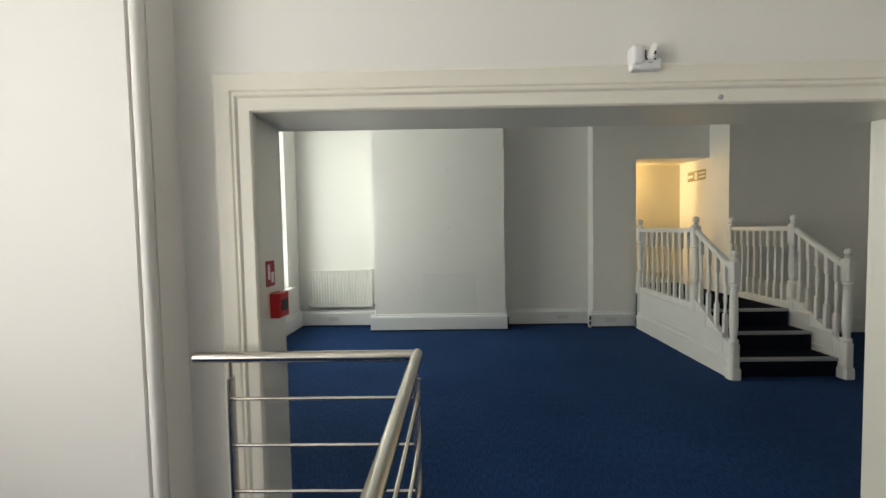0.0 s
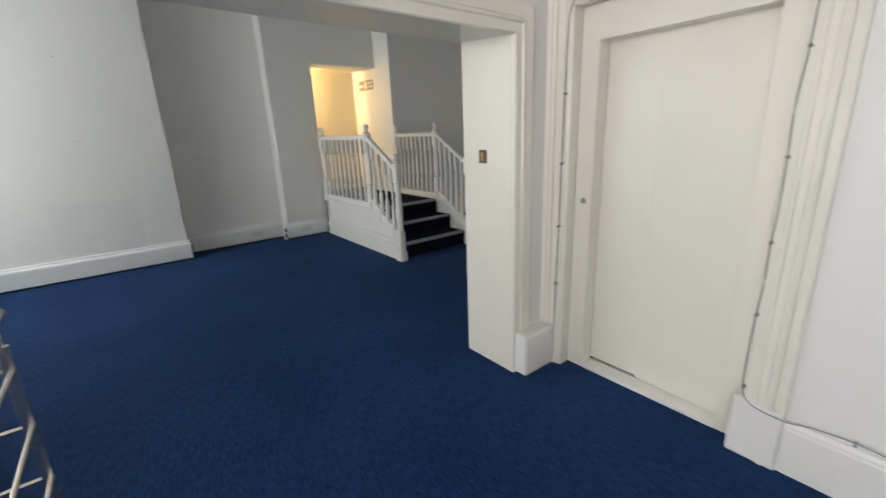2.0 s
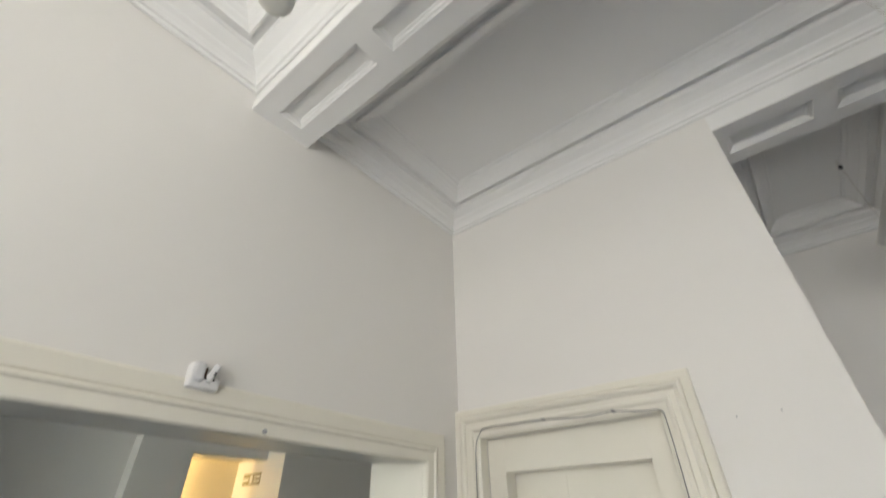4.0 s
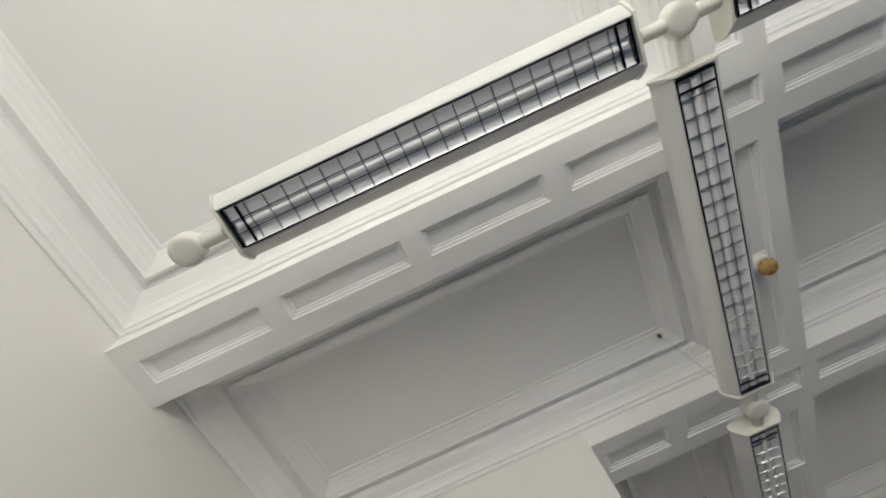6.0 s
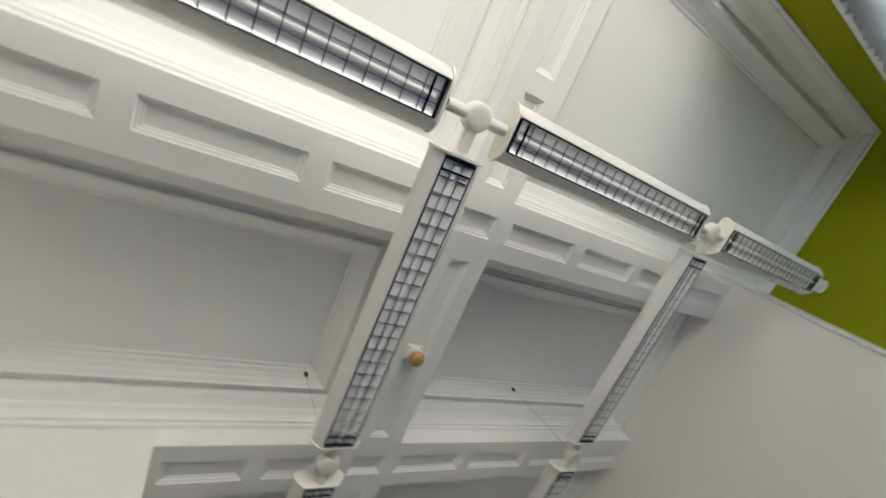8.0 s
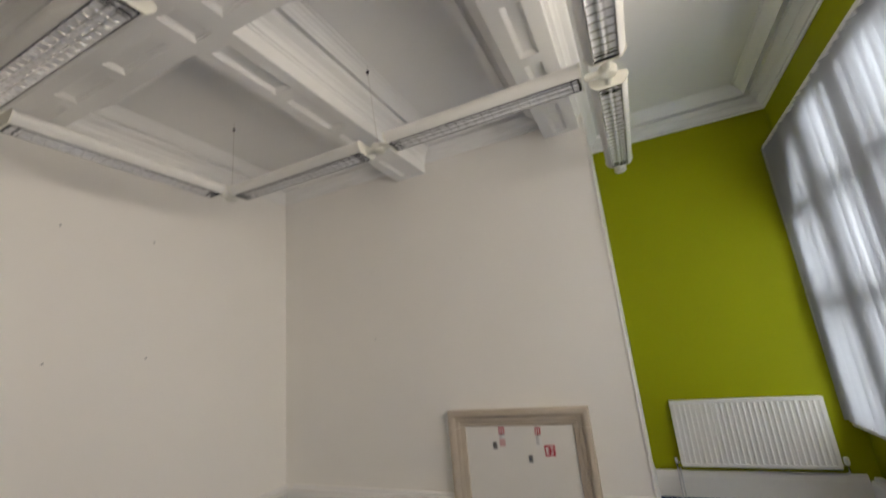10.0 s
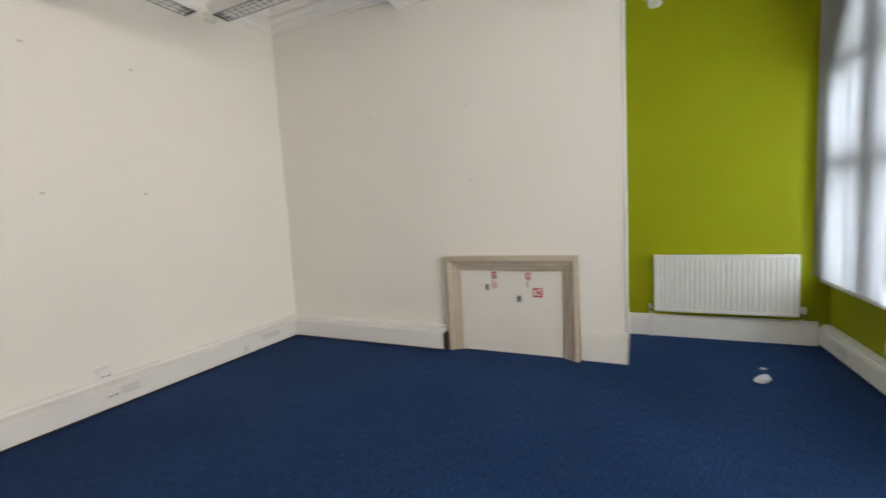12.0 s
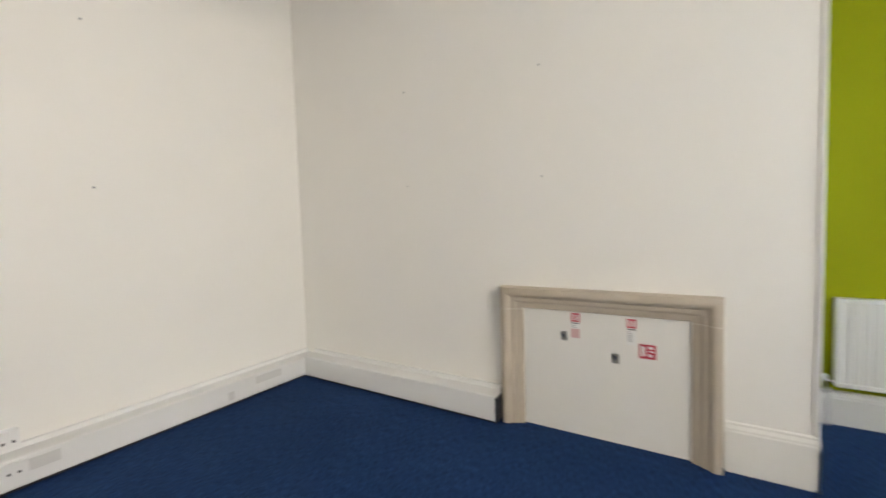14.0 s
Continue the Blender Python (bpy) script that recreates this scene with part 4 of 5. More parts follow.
def luminaire_proto():
    ob = empty("suspended_light")
    h = LIGHT_L / 2
    bm = bmesh.new()
    side = [(0.073, 0.0), (0.080, 0.002), (0.108, 0.036), (0.116, 0.054), (0.114, 0.072), (0.102, 0.084), (0.05, 0.09)]
    out = side + [(-u, v) for u, v in side[::-1]] + [(-0.069, 0.004), (-0.065, 0.05), (0.065, 0.05), (0.069, 0.004)]
    extrude(bm, out, "x", -h, h)
    part("body", bm, M_BODY, ob, smooth=True)
    for s in (-1, 1):
        bm = bmesh.new()
        cap = [(u * 1.06, v * 1.07 - 0.004) for u, v in out[:14]]
        extrude(bm, cap, "x", s * h, s * (h + 0.011))
        part("end_cap", bm, M_LIGHT, ob, smooth=True)
    for s in (-1, 1):
        bm = bmesh.new()
        wing = [(s * 0.0645, 0.001), (s * 0.0600, 0.005), (s * 0.052, 0.008), (s * 0.038, 0.0105), (s * 0.022, 0.012), (s * 0.004, 0.0125)]
        extrude(bm, wing + [(s * 0.004, 0.0495), (s * 0.0646, 0.0495)], "x", -h + 0.02, h - 0.02)
        part("reflector", bm, M_REFLECT, ob, "curved reflector, near-white in place of mirrored bright walls", smooth=True)
    bm = bmesh.new()
    tube(bm, [(-h + 0.03, 0, 0.0150), (h - 0.03, 0, 0.0150)], 0.0130, 14)
    part("tube", bm, M_TUBE, ob, "white fluorescent tube, switched off", smooth=True)
    bm = boxes((-h + 0.01, h - 0.01, -0.0688, -0.0648, -0.002, 0.004), (-h + 0.01, h - 0.01, 0.0648, 0.0688, -0.002, 0.004), (-h + 0.01, -h + 0.017, -0.0648, 0.0648, -0.002, 0.012), (h - 0.017, h - 0.01, -0.0648, 0.0648, -0.002, 0.012),
               (-h + 0.054, -h + 0.062, -0.063, 0.063, 0.0005, 0.008), (h - 0.062, h - 0.054, -0.063, 0.063, 0.0005, 0.008))
    louvre = part("louvre", bm, M_CHROME, ob, "dark polished louvre frame")
    for k in range(20):
        shared("blade", ME_BLADE, louvre, pose(-h + 0.085 + k * (LIGHT_L - 0.17) / 19, 0, 0.001))
    for v in (-0.0215, 0.0215):
        bm = bmesh.new()
        extrude(bm, [(v - 0.001, 0.002), (v + 0.001, 0.002), (v + 0.0014, 0.004), (v + 0.0026, 0.0075), (v - 0.0026, 0.0075), (v - 0.0014, 0.004)], "x", -h + 0.02, h - 0.02)
        part("long_blade", bm, M_MIRROR, louvre)
    return thing(ob, "cream suspended linear louvre light, switched off", "ceiling light", "suspended lights")


PX, QX, MX = 0.392, 3.74, 2.09
N1, N2, N0, N3 = -0.335, -2.06, 1.39, -3.78
proto = luminaire_proto()
proto.matrix_world = pose(PX, (N0 + N1) / 2, LZ0, 0, 0, 90)
for y in ((N1 + N2) / 2, (N2 + N3) / 2 + 0.02):
    copy_thing(proto, pose(PX, y, LZ0, 0, 0, 90))
for x in ((PX + MX) / 2 + 0.015, (MX + QX) / 2):
    for y in (N1, N2):
        copy_thing(proto, pose(x, y, LZ0, 0, 0, 0))
copy_thing(proto, pose(QX, (N1 + N2) / 2, LZ0, 0, 0, 90))


def connector(x, y, arms, wire=True, lean=0.0):
    ob = empty("light_connector", pose(x, y, LZ0 + 0.035))
    bpy.context.view_layer.update()
    bm = bmesh.new()
    prof = [(0.030, -0.030), (0.047, -0.028), (0.054, -0.022), (0.056, -0.014), (0.056, 0.02), (0.048, 0.03)]
    lathe(bm, prof, (x, y, LZ0 + 0.03), 18)
    under("hub", bm, M_LIGHT, ob, smooth=True)
    for dx, dy in arms:
        bm = bmesh.new()
        tube(bm, [(x + dx * 0.03, y + dy * 0.03, LZ0 + 0.03), (x + dx * 0.135, y + dy * 0.135, LZ0 + 0.03)], 0.024, 12)
        under("arm", bm, M_LIGHT, ob, smooth=True)
    if wire:
        bm = bmesh.new()
        tube(bm, [(x, y, LZ0 + 0.05), (x + lean, y, CEIL - 0.07), (x + lean, y, CEIL - 0.002)], 0.0016, 6)
        under("suspension_wire", bm, M_STEEL, ob, "thin steel suspension wire")
        bm = bmesh.new()
        lathe(bm, [(0.012, 0), (0.012, -0.02), (0.006, -0.03)], (x + lean, y, CEIL - 0.062), 10)
        under("wire_grip", bm, M_BLACK, ob, "small dark wire grip below the ceiling")
    return thing(ob, "round cream connector joining suspended lights", "light fitting", "light connectors")


connector(PX, N0, [(0, -1)])
connector(PX, N1, [(0, 1), (0, -1), (1, 0)])
connector(PX, N2, [(0, 1), (0, -1), (1, 0)])
connector(PX, N3, [(0, 1)])
for y in (N1, N2):
    connector(MX, y, [(1, 0), (-1, 0)], lean=0.06)
connector(QX, N1, [(-1, 0), (0, -1)])
connector(QX, N2, [(-1, 0), (0, 1)])

# detector on the cross beam
DX, DY = 1.715, -0.80
ob = empty("smoke_detector", pose(DX, DY, BEAM))
bpy.context.view_layer.update()
under("mounting_box", boxes((DX - 0.052, DX + 0.052, DY - 0.052, DY + 0.052, BEAM - 0.022, BEAM), bevel=0.006), M_TRIM, ob, "square white mounting box")
bm = bmesh.new()
lathe(bm, [(0.050, -0.020), (0.050, -0.034), (0.046, -0.044), (0.038, -0.048)], (DX, DY, BEAM), 24)
under("base", bm, M_TRIM, ob, "white round base", smooth=True)
bm = bmesh.new()
lathe(bm, [(0.036, -0.046), (0.037, -0.060), (0.044, -0.064), (0.045, -0.078), (0.041, -0.092), (0.030, -0.104), (0.012, -0.110), (0.003, -0.111)], (DX, DY, BEAM), 24)
head = under("sensing_head", bm, M_AMBER, ob, "yellowed plastic sensing head", smooth=True)
for k in range(8):
    a = k * math.pi / 4
    bm = boxes((-0.003, 0.002, -0.007, 0.007, 0, 0.006))
    bm.transform(pose(DX + 0.0445 * math.cos(a), DY + 0.0445 * math.sin(a), BEAM - 0.074, 0, 0, math.degrees(a)))
    under("slot", bm, M_BROWN, head)
for k in range(5):
    a = k * math.pi * 2 / 5
    bm = boxes((-0.005, 0.005, -0.002, 0.002, -0.002, 0.002))
    bm.transform(pose(DX + 0.020 * math.cos(a), DY + 0.020 * math.sin(a), BEAM - 0.1075, 0, 0, math.degrees(a)))
    under("slot", bm, M_BROWN, head)
thing(ob, "yellowed smoke detector on a white base under the beam", "smoke detector")


# ---------------------------------------------------------------- steel guard rail
rail = empty("guard_rail", pose(-0.03, 2.12, 0))
bpy.context.view_layer.update()
RZ = 1.125
RX, RY = -0.03, 2.12
bm = bmesh.new()
tube(bm, [(-0.872, RY, RZ), (RX + 0.004, RY, RZ)], 0.021, 16)
under("top_rail", bm, M_STEEL, rail, smooth=True)
bm = bmesh.new()
tube(bm, [(RX, RY + 0.017, RZ), (RX, 0.86, RZ)], 0.021, 16)
under("top_rail", bm, M_STEEL, rail, smooth=True)
for x, y in ((-0.738, RY), (RX, RY - 0.03), (RX, 0.90)):
    post = under("post", boxes((x - 0.006, x + 0.006, y - 0.022, y + 0.022, 0.0, RZ - 0.075) if y == RY else (x - 0.015, x + 0.015, y - 0.006, y + 0.006, 0.0, RZ - 0.075), bevel=0.003), M_STEEL, rail)
    bm = bmesh.new()
    lathe(bm, [(0.007, -0.09), (0.007, -0.02)], (x, y, RZ), 10)
    under("stem", bm, M_STEEL, post, smooth=True)
    under("foot_plate", boxes((x - 0.04, x + 0.04, y - 0.04, y + 0.04, 0.0, 0.008), bevel=0.002), M_STEEL, post)
for z in (0.965, 0.785, 0.605, 0.425, 0.245):
    bm = bmesh.new()
    tube(bm, [(-0.738, RY, z), (RX, RY, z)], 0.0065, 10)
    under("bar", bm, M_STEEL, rail, smooth=True)
    bm = bmesh.new()
    tube(bm, [(RX, RY, z), (RX, 0.90, z)], 0.0065, 10)
    under("bar", bm, M_STEEL, rail, smooth=True)
thing(rail, "brushed stainless steel guard rail with horizontal bars", "guard rail")

# ---------------------------------------------------------------- fittings near the opening
call = empty("fire_call_point", pose(OL, 2.42, 1.27))
bpy.context.view_layer.update()
JX = OL - 0.034
under("housing", boxes((JX, JX + 0.055, 2.375, 2.475, 1.215, 1.325), bevel=0.006), M_RED, call)
under("glass", boxes((JX + 0.055, JX + 0.058, 2.395, 2.455, 1.245, 1.295), bevel=0.001), M_BLACK, call, "dark break-glass window")
thing(call, "red break-glass fire alarm call point on the jamb", "fire alarm")
sg = empty("fire_point_sign", pose(OL, 2.36, 1.41))
bpy.context.view_layer.update()
JX2 = OL - 0.013
under("plate", boxes((JX2, JX2 + 0.003, 2.325, 2.405, 1.36, 1.47)), M_REDSIGN, sg)
under("pictogram", boxes((JX2 + 0.003, JX2 + 0.004, 2.34, 2.36, 1.39, 1.455)), M_SIGNW, sg)
under("pictogram", boxes((JX2 + 0.003, JX2 + 0.004, 2.37, 2.395, 1.375, 1.42)), M_SIGNW, sg)
thing(sg, "small red fire point sign above the call point", "sign")
card = empty("card_reader", pose(OR, 2.48, 1.395))
bpy.context.view_layer.update()
under("housing", boxes((OR - 0.012, OR, 2.450, 2.512, 1.355, 1.435), bevel=0.004), M_BROWN, card)
under("label_strip", boxes((OR - 0.0135, OR - 0.012, 2.470, 2.492, 1.368, 1.42)), M_AMBER, card)
thing(card, "small brown switch plate on the white jamb", "switch")

pir = empty("infrared_detector", pose(0.83, YA, 2.2))
bpy.context.view_layer.update()
under("housing", boxes((0.785, 0.897, YA - 0.050, YA, 2.168, 2.212), bevel=0.009), M_PVC, pir)
under("lobe", boxes((0.785, 0.834, YA - 0.060, YA, 2.186, 2.262), bevel=0.015, seg=3), M_PVC, pir)
bm = boxes((-0.012, 0.012, -0.030, 0.020, -0.032, 0.030), bevel=0.007)
bm.transform(pose(0.868, YA - 0.036, 2.234, 8, 20, -15))
fin = under("head", bm, M_PVC, pir)
bm = boxes((0.001, 0.009, -0.033, -0.028, -0.016, -0.004))
bm.transform(pose(0.872, YA - 0.036, 2.238, 8, 20, -15))
under("lens", bm, M_BLACK, fin, "dark detector lens")
# shade between lobe and head, filled in with a brown block
under("recess", boxes((0.836, 0.850, YA - 0.030, YA - 0.002, 2.212, 2.250), bevel=0.003), M_BROWN, pir, "brown block painting the shaded gap behind the head")
under("slot", boxes((0.836, 0.874, YA - 0.0515, YA - 0.046, 2.203, 2.209)), M_INK, pir, "dark slot")
under("slot", boxes((0.846, 0.862, YA - 0.0515, YA - 0.046, 2.192, 2.195)), M_GREYINK, pir)
thing(pir, "small white infrared detector on the wall above the opening", "detector")

# cable round the lift door
cab = bmesh.new()
pts = [(2.392, 2.13, 0.02), (2.392, 2.128, 0.3), (2.392, 2.124, 0.58), (2.393, 2.117, 0.96), (2.391, 2.110, 1.34), (2.392, 2.104, 1.73), (2.390, 2.096, 2.10), (2.389, 2.063, 2.192), (2.388, 2.012, 2.222), (2.39, 1.85, 2.221), (2.388, 1.645, 2.217), (2.389, 1.44, 2.198),
       (2.388, 1.268, 2.203), (2.387, 1.15, 2.185), (2.387, 1.055, 2.175), (2.385, 1.040, 2.10), (2.387, 1.043, 1.80), (2.386, 1.054, 1.6), (2.388, 1.050, 1.40), (2.385, 1.046, 1.2), (2.387, 1.053, 1.05), (2.384, 1.050, 0.86), (2.387, 1.058, 0.72), (2.384, 1.062, 0.5),
       (2.382, 1.058, 0.36), (2.379, 1.035, 0.305), (2.378, 0.98, 0.283), (2.386, 0.88, 0.272), (2.402, 0.82, 0.281), (2.404, 0.67, 0.292), (2.404, 0.55, 0.281), (2.404, 0.44, 0.288), (2.404, 0.37, 0.284)]
smooth_pts = []
for a, b, c, d in zip([pts[0]] + pts, pts, pts[1:], pts[2:] + [pts[-1]]):
    for k in range(4):
        t = k / 4
        smooth_pts.append(tuple(0.5 * ((2 * q) + (r - p) * t + (2 * p - 5 * q + 4 * r - s) * t * t + (3 * q - p - 3 * r + s) * t ** 3) for p, q, r, s in zip(a, b, c, d)))
tube(cab, smooth_pts, 0.0025, 7)
ob = empty("cable", pose(2.39, 1.6, 1.0))
bpy.context.view_layer.update()
under("sheath", cab, M_CABLE, ob, smooth=True)
for y, z in ((2.124, 0.58), (2.117, 0.96), (2.110, 1.34), (2.104, 1.73), (1.645, 2.217), (1.268, 2.203), (1.043, 1.80), (1.050, 1.40), (1.053, 1.05), (1.058, 0.72), (1.058, 0.36), (0.67, 0.292)):
    under("clip", boxes((2.378, 2.41, y - 0.005, y + 0.005, z - 0.004, z + 0.006), bevel=0.001), M_CABLE, ob)
thing(ob, "thin grey cable clipped loosely round the lift frame", "cable")

# ---------------------------------------------------------------- signs on the lift wall
def board(name, x, y0, y1, z0, z1, material, parent, d=0.002, label=""):
    return under(name, boxes((x - d, x, y0, y1, z0, z1)), material, parent, label)


def words(text, parent, x, y, z, size, material, align="LEFT"):
    """Raised lettering on a wall that faces -x; it reads along -y."""
    cu = bpy.data.curves.new("lettering", "FONT")
    cu.body, cu.size, cu.extrude, cu.align_x = text, size, 0.0004, align
    tmp = bpy.data.objects.new("lettering", cu)
    scene.collection.objects.link(tmp)
    dg = bpy.context.evaluated_depsgraph_get()
    me = bpy.data.meshes.new_from_object(tmp.evaluated_get(dg))
    bpy.data.objects.remove(tmp)
    me.materials.clear()
    me.materials.append(material)
    ob = new("lettering", me)
    ob.parent = parent
    ob.matrix_parent_inverse = parent.matrix_world.inverted()
    ob.matrix_basis = Matrix(((0, 0, -1, x), (-1, 0, 0, y), (0, 1, 0, z), (0, 0, 0, 1)))
    return ob


SXW = XB
fa = empty("fire_action_notice", pose(SXW, 0.68, 1.5))
bpy.context.view_layer.update()
board("sheet", SXW, 0.571, 0.790, 1.496, 1.790, M_SIGNW, fa)
blue = board("blue_panel", SXW - 0.002, 0.573, 0.788, 1.602, 1.742, M_BLUESIGN, fa, 0.0008)
words("Fire action", blue, SXW - 0.0032, 0.776, 1.706, 0.040, M_SIGNW)
for k in range(7):
    board("text_line", SXW - 0.0028, 0.605 + 0.012 * ((k * 5) % 4), 0.748, 1.690 - 0.0125 * k, 1.694 - 0.0125 * k, M_SIGNW, blue, 0.0006)
for k in range(4):
    board("bullet", SXW - 0.0028, 0.757, 0.768, 1.684 - 0.02 * k, 1.694 - 0.02 * k, M_SIGNW, blue, 0.0006)
board("text_panel", SXW - 0.0028, 0.64, 0.745, 1.604, 1.612, M_SIGNW, blue, 0.0006)
strip = board("red_strip", SXW - 0.002, 0.573, 0.788, 1.527, 1.552, M_REDSIGN, fa, 0.0008)
board("red_strip", SXW - 0.002, 0.573, 0.788, 1.500, 1.512, M_REDSIGN, fa, 0.0008)
for k in range(2):
    board("text_line", SXW - 0.0028, 0.61, 0.75, 1.533 + 0.009 * k, 1.537 + 0.009 * k, M_SIGNW, strip, 0.0006)
for c in (0.674, 0.690):
    bm = bmesh.new()
    lathe(bm, [(0.010, 0), (0.010, 0.0008)], (0, 0, 0), 16)
    bm.transform(pose(SXW - 0.002, c, 1.766, 0, -90, 0))
    under("emblem", bm, M_BLUESIGN, fa)


def ring(cx, cy, cz, r0, r1, d, seg=28):
    bm = bmesh.new()
    rows = []
    for x in (cx, cx - d):
        for r in (r0, r1):
            rows.append([bm.verts.new((x, cy + r * math.cos(2 * math.pi * k / seg), cz + r * math.sin(2 * math.pi * k / seg))) for k in range(seg)])
    for u, w in ((0, 1), (1, 3), (3, 2), (2, 0)):
        for k in range(seg):
            bm.faces.new((rows[u][k], rows[u][(k + 1) % seg], rows[w][(k + 1) % seg], rows[w][k]))
    return bm


under("prohibition_ring", ring(SXW - 0.002, 0.68, 1.575, 0.009, 0.013, 0.0008), M_REDSIGN, fa)
thing(fa, "blue and white fire action notice with a red strip", "sign")
ns = empty("no_smoking_sign", pose(SXW, 0.686, 1.32))
bpy.context.view_layer.update()
board("sheet", SXW, 0.633, 0.741, 1.322, 1.484, M_SIGNW, ns)
under("prohibition_ring", ring(SXW - 0.002, 0.687, 1.424, 0.040, 0.051, 0.0008), M_REDSIGN, ns)
bm = boxes((-0.0008, 0, -0.044, 0.044, -0.005, 0.005))
bm.transform(pose(SXW - 0.002, 0.687, 1.424, 45, 0, 0))
under("prohibition_bar", bm, M_REDSIGN, ns)
bm = boxes((-0.0006, 0, -0.026, 0.030, -0.0045, 0.0045))
bm.transform(pose(SXW - 0.002, 0.687, 1.416, -8, 0, 0))
under("cigarette", bm, M_GREYINK, ns)
bm = boxes((-0.0009, 0, 0.016, 0.031, -0.0055, 0.0055))
bm.transform(pose(SXW - 0.002, 0.687, 1.416, -8, 0, 0))
under("ash", bm, M_INK, ns)
board("smoke", SXW - 0.002, 0.664, 0.670, 1.425, 1.452, M_GREYINK, ns, 0.0006)
red = board("red_panel", SXW - 0.002, 0.635, 0.739, 1.324, 1.364, M_REDSIGN, ns, 0.0008)
words("No", red, SXW - 0.0032, 0.687, 1.346, 0.019, M_SIGNW, "CENTER")
words("smoking", red, SXW - 0.0032, 0.687, 1.330, 0.019, M_SIGNW, "CENTER")
thing(ns, "white and red no smoking sign on the lift wall", "sign")


# ---------------------------------------------------------------- screws and marks
def screw(x, y, z, axis, r=0.006):
    bm = bmesh.new()
    lathe(bm, [(r * 0.6, 0), (r * 0.6, 0.008), (r, 0.009), (r * 0.8, 0.013), (r * 0.3, 0.014)], (0, 0, 0), 10)
    bm.transform({"-x": pose(x, y, z, 0, -90, 0), "+y": pose(x, y, z, -90, 0, 0), "-y": pose(x, y, z, 90, 0, 0)}[axis])
    ob = part("wall_screw", bm, M_GREYINK, None, smooth=True)
    return thing(ob, "small grey picture screw in the painted wall", "screw", "wall screws")


for y, z in ((-1.16, 2.86), (-1.89, 2.86), (-1.165, 1.765), (-1.895, 1.77)):
    screw(XC, y, z, "-x", 0.009)
for x, z in ((2.094, 2.515), (2.087, 1.764), (3.238, 2.549), (3.231, 1.782)):
    screw(x, YF, z, "+y", 0.006)
screw(XC - 0.14, -3.47, 0.185, "-x", 0.008)
screw(XB, 0.70, 1.262, "-x", 0.006)
screw(XB, 0.775, 2.112, "-x", 0.0035)
screw(XB, 0.615, 2.115, "-x", 0.0035)
screw(0.0, 7.10, 2.52, "-y", 0.008)
screw(0.02, 7.10, 1.62, "-y", 0.008)
screw(1.12, YA - 0.026, 2.065, "-y", 0.010)


# ---------------------------------------------------------------- sockets
def socket_plate(axis, plane, sign, c, z, w, h, label, twin=True, depth=0.006, material=None):
    ob = empty("socket", pose(plane, c, z) if axis == "y" else pose(c, plane, z))
    bpy.context.view_layer.update()

    def slab(a, b, z0, z1, p0, p1, m, name):
        lo, hi = sorted((plane + sign * p0, plane + sign * p1))
        under(name, boxes((lo, hi, a, b, z0, z1) if axis == "y" else (a, b, lo, hi, z0, z1), bevel=0.0015), m, ob)
    slab(c - w / 2, c + w / 2, z - h / 2, z + h / 2, 0, depth, material or M_PLATE, "face_plate")
    if twin:
        for s in (-1, 1):
            m = c + s * w * 0.22
            slab(m - 0.007, m + 0.007, z - h * 0.28, z - h * 0.12, depth, depth + 0.0015, M_BLACK, "outlet")
            slab(m - 0.008, m + 0.008, z + h * 0.28, z + h * 0.36, depth, depth + 0.003, M_PVC, "rocker_switch")
    return thing(ob, label, "socket", "wall sockets")


TX = XC - 0.14
socket_plate("y", TX, -1, -1.52, 0.130, 0.14, 0.07, "grey plastic blank plate on the trunking", False, 0.004)
socket_plate("y", TX, -1, -1.385, 0.135, 0.10, 0.085, "white single socket on the trunking", True, 0.012, M_PVC)
socket_plate("y", XC, -1, -1.39, 0.285, 0.10, 0.095, "white surface socket box above the trunking", True, 0.055, M_PVC)
socket_plate("y", TX, -1, -3.02, 0.140, 0.26, 0.065, "long grey plastic blank plate on the trunking", False, 0.004)
socket_plate("y", TX, -1, -2.667, 0.085, 0.05, 0.07, "small grey plastic blank plate on the trunking", False, 0.004)
socket_plate("y", TX, -1, 0.025, 0.140, 0.10, 0.07, "grey plastic blank plate on the trunking", False, 0.004)
socket_plate("y", TX, -1, -0.095, 0.142, 0.085, 0.085, "white blank socket plate on the trunking", False, 0.012, M_PVC)
socket_plate("y", XW, 1, -3.44, 0.325, 0.09, 0.09, "white surface socket box on the green wall", True, 0.05, M_PVC)
socket_plate("y", XW + 0.085, 1, -4.05, 0.115, 0.16, 0.075, "grey plastic blank plate on the trunking", False, 0.003)
for c, p in ((-1.95, 7.425), (1.85, 7.37), (2.55, 7.14)):
    socket_plate("x", p, -1, c, 0.13, 0.16, 0.07, "pale plastic outlet plate on the trunking", False, 0.005)

# ---------------------------------------------------------------- litter on the carpet
bm = bmesh.new()
bmesh.ops.create_icosphere(bm, subdivisions=4, radius=0.042)
for v in bm.verts:
    n = noise.noise(v.co * 30) * 0.034 + abs(noise.noise(v.co * 85)) * 0.022 - abs(noise.noise(v.co * 60 + Vector((3, 1, 2)))) * 0.02
    v.co = v.co * (1 + n / 0.042)
    v.co.z = max(v.co.z * 0.85, -0.028)
    v.co.x *= 1.45
bm.transform(pose(-0.322, -3.458, 0.0225, 0, 0, 20) @ Matrix.Scale(0.8, 4))
ob = part("crumpled_paper", bm, M_PAPER)
thing(ob, "crumpled ball of white paper lying on the carpet", "litter")
bm = bmesh.new()
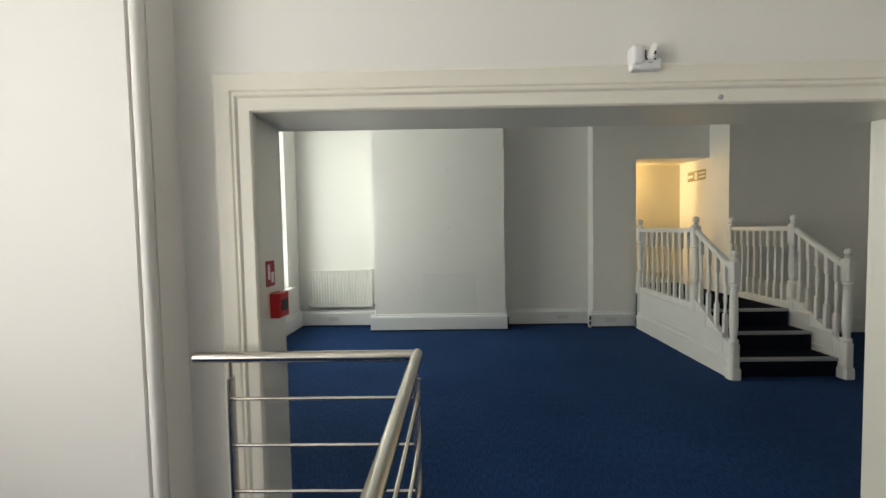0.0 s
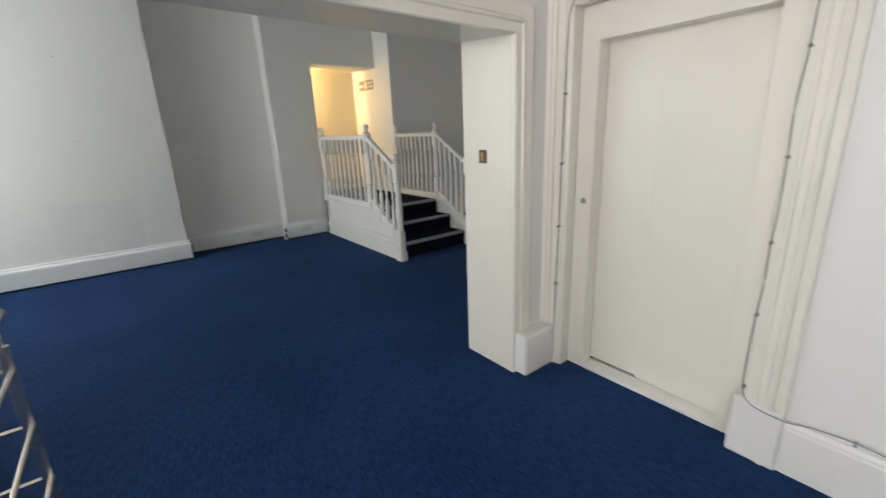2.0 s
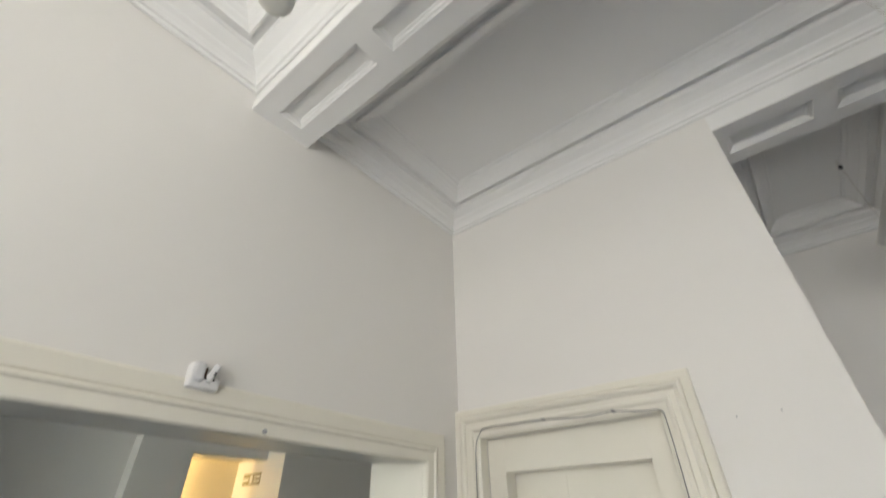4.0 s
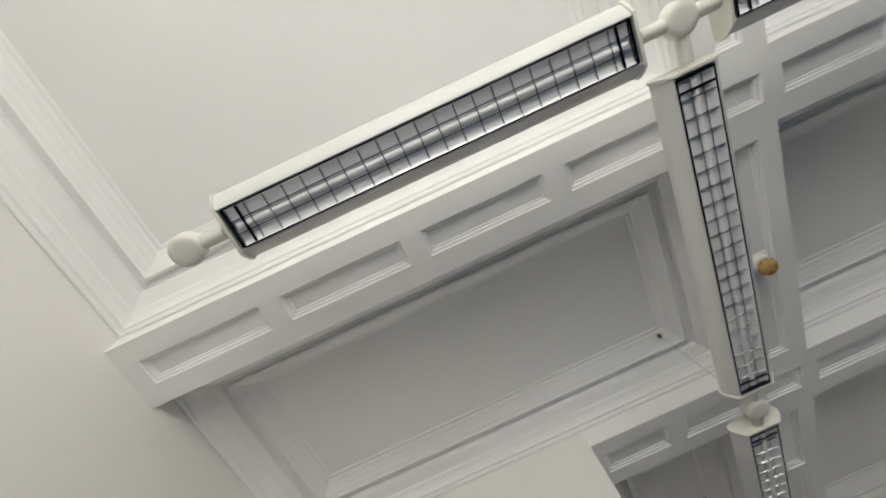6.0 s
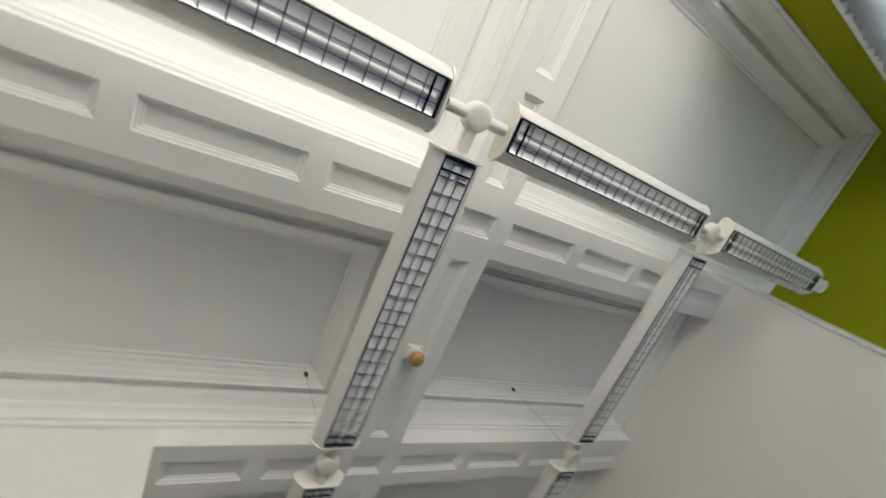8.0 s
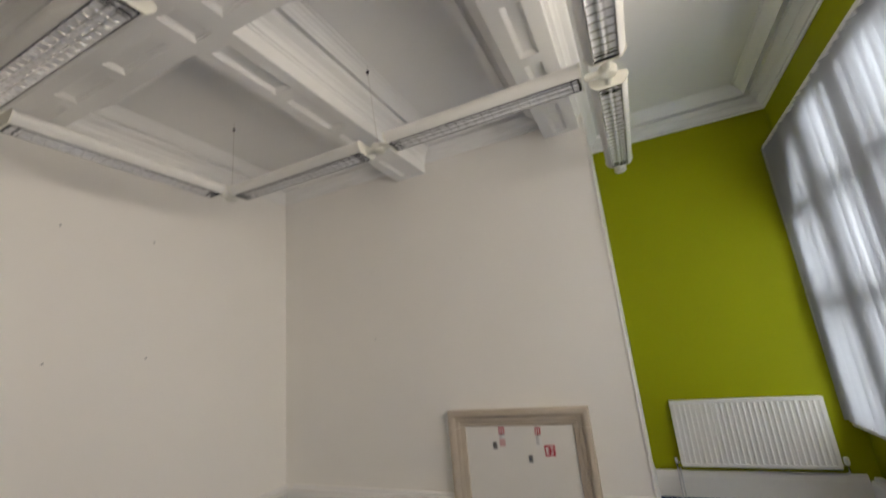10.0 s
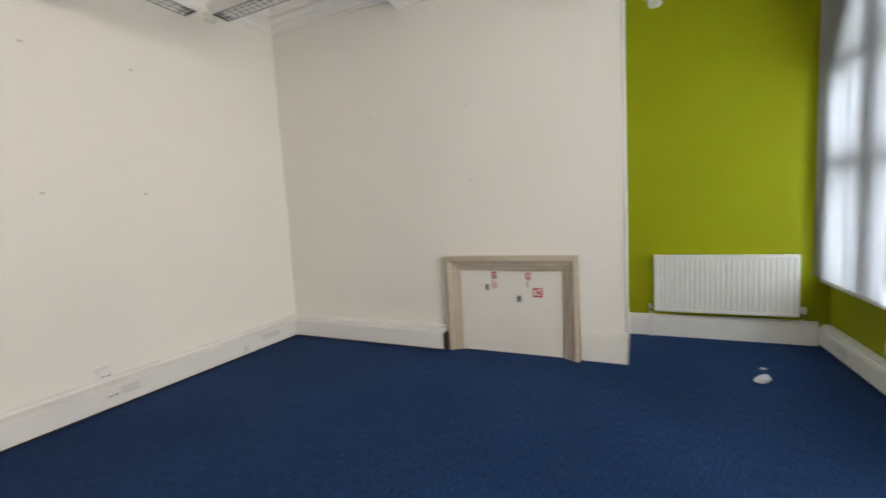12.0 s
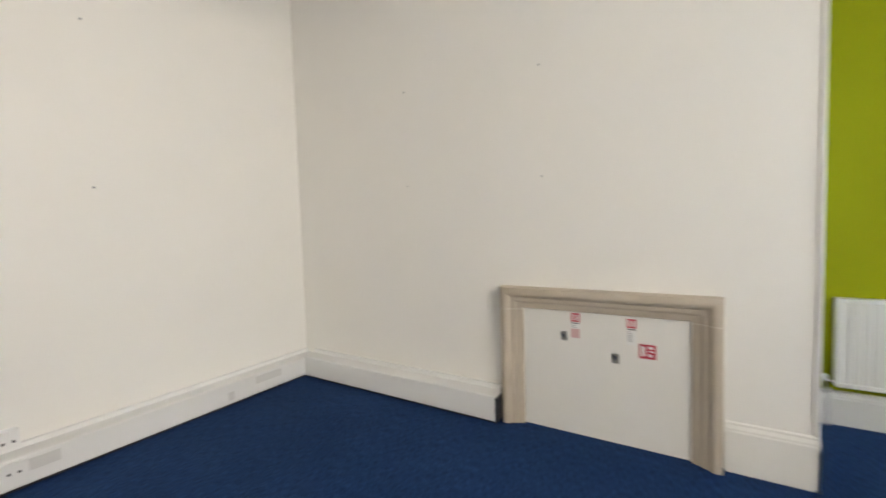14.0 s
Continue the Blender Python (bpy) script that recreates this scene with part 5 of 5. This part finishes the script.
pts = [bm.verts.new(p) for p in ((-0.03, -0.02, 0.003), (0.0, -0.022, 0.012), (0.03, -0.015, 0.003), (0.028, 0.02, 0.008), (-0.004, 0.024, 0.014), (-0.032, 0.018, 0.004))]
bm.faces.new((pts[0], pts[1], pts[4], pts[5]))
bm.faces.new((pts[1], pts[2], pts[3], pts[4]))
r = bmesh.ops.extrude_face_region(bm, geom=bm.faces[:])
for g in r["geom"]:
    if isinstance(g, bmesh.types.BMVert):
        g.co.z += 0.0015
bm.transform(pose(-0.40, -3.74, 0.0, 0, 0, 35))
ob = part("paper_scrap", bm, M_PAPER)
thing(ob, "small folded scrap of white paper on the carpet", "litter")

# ---------------------------------------------------------------- corridor fittings
ex = empty("exit_sign", pose(4.07, 7.52, 2.4))
bpy.context.view_layer.update()
board("plate", 4.07, 7.28, 7.78, 2.315, 2.475, M_EXIT, ex, 0.006, "dark green sign plate")
board("arrow", 4.064, 7.62, 7.74, 2.375, 2.415, M_SIGNW, ex, 0.001)
bm = bmesh.new()
extrude(bm, [(7.74, 2.345), (7.77, 2.395), (7.74, 2.445)], "x", 4.063, 4.064)
under("arrow", bm, M_SIGNW, ex)
board("pictogram", 4.064, 7.50, 7.58, 2.335, 2.455, M_SIGNW, ex, 0.001)
for z in (2.35, 2.41):
    board("text_bar", 4.064, 7.30, 7.46, z, z + 0.03, M_SIGNW, ex, 0.001)
thing(ex, "green exit sign with an arrow on the corridor wall", "sign")
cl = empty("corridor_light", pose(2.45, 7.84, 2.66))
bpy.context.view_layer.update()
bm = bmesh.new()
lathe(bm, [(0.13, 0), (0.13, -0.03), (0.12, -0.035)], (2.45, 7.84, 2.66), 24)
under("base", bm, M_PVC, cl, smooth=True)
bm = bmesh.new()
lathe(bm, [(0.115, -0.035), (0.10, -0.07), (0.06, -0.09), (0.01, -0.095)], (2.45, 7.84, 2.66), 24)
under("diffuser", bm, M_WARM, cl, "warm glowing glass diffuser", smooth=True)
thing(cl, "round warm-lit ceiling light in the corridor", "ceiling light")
# loose cable beside the stairs
bm = bmesh.new()
tube(bm, [(2.93, 7.12, 0.62), (2.925, 7.115, 0.4), (2.915, 7.10, 0.28), (2.925, 7.105, 0.2), (2.90, 7.09, 0.1), (2.91, 7.07, 0.03)], 0.009, 7)
ob = part("loose_cable", bm, M_INK, None, smooth=True)
thing(ob, "black cable dropping beside the stairs", "cable")

# ---------------------------------------------------------------- outside
structure("ground", boxes((-400, 400, -400, 400, -1.2, -1.0)), M_GROUND, "grey paving outside the windows")
bm = boxes((-15.3, -15, -30, 30, -1.0, 5.2))
structure("backdrop", bm, M_BRICK, "sunlit brick wall across the street")

# patch of older paint where something stood against the chimney breast
structure("wall_patch", boxes((-0.42, 0.43, 7.0985, 7.1005, 0.262, 0.905)), M_OLDPAINT, "square of older greyish paint on the chimney breast")
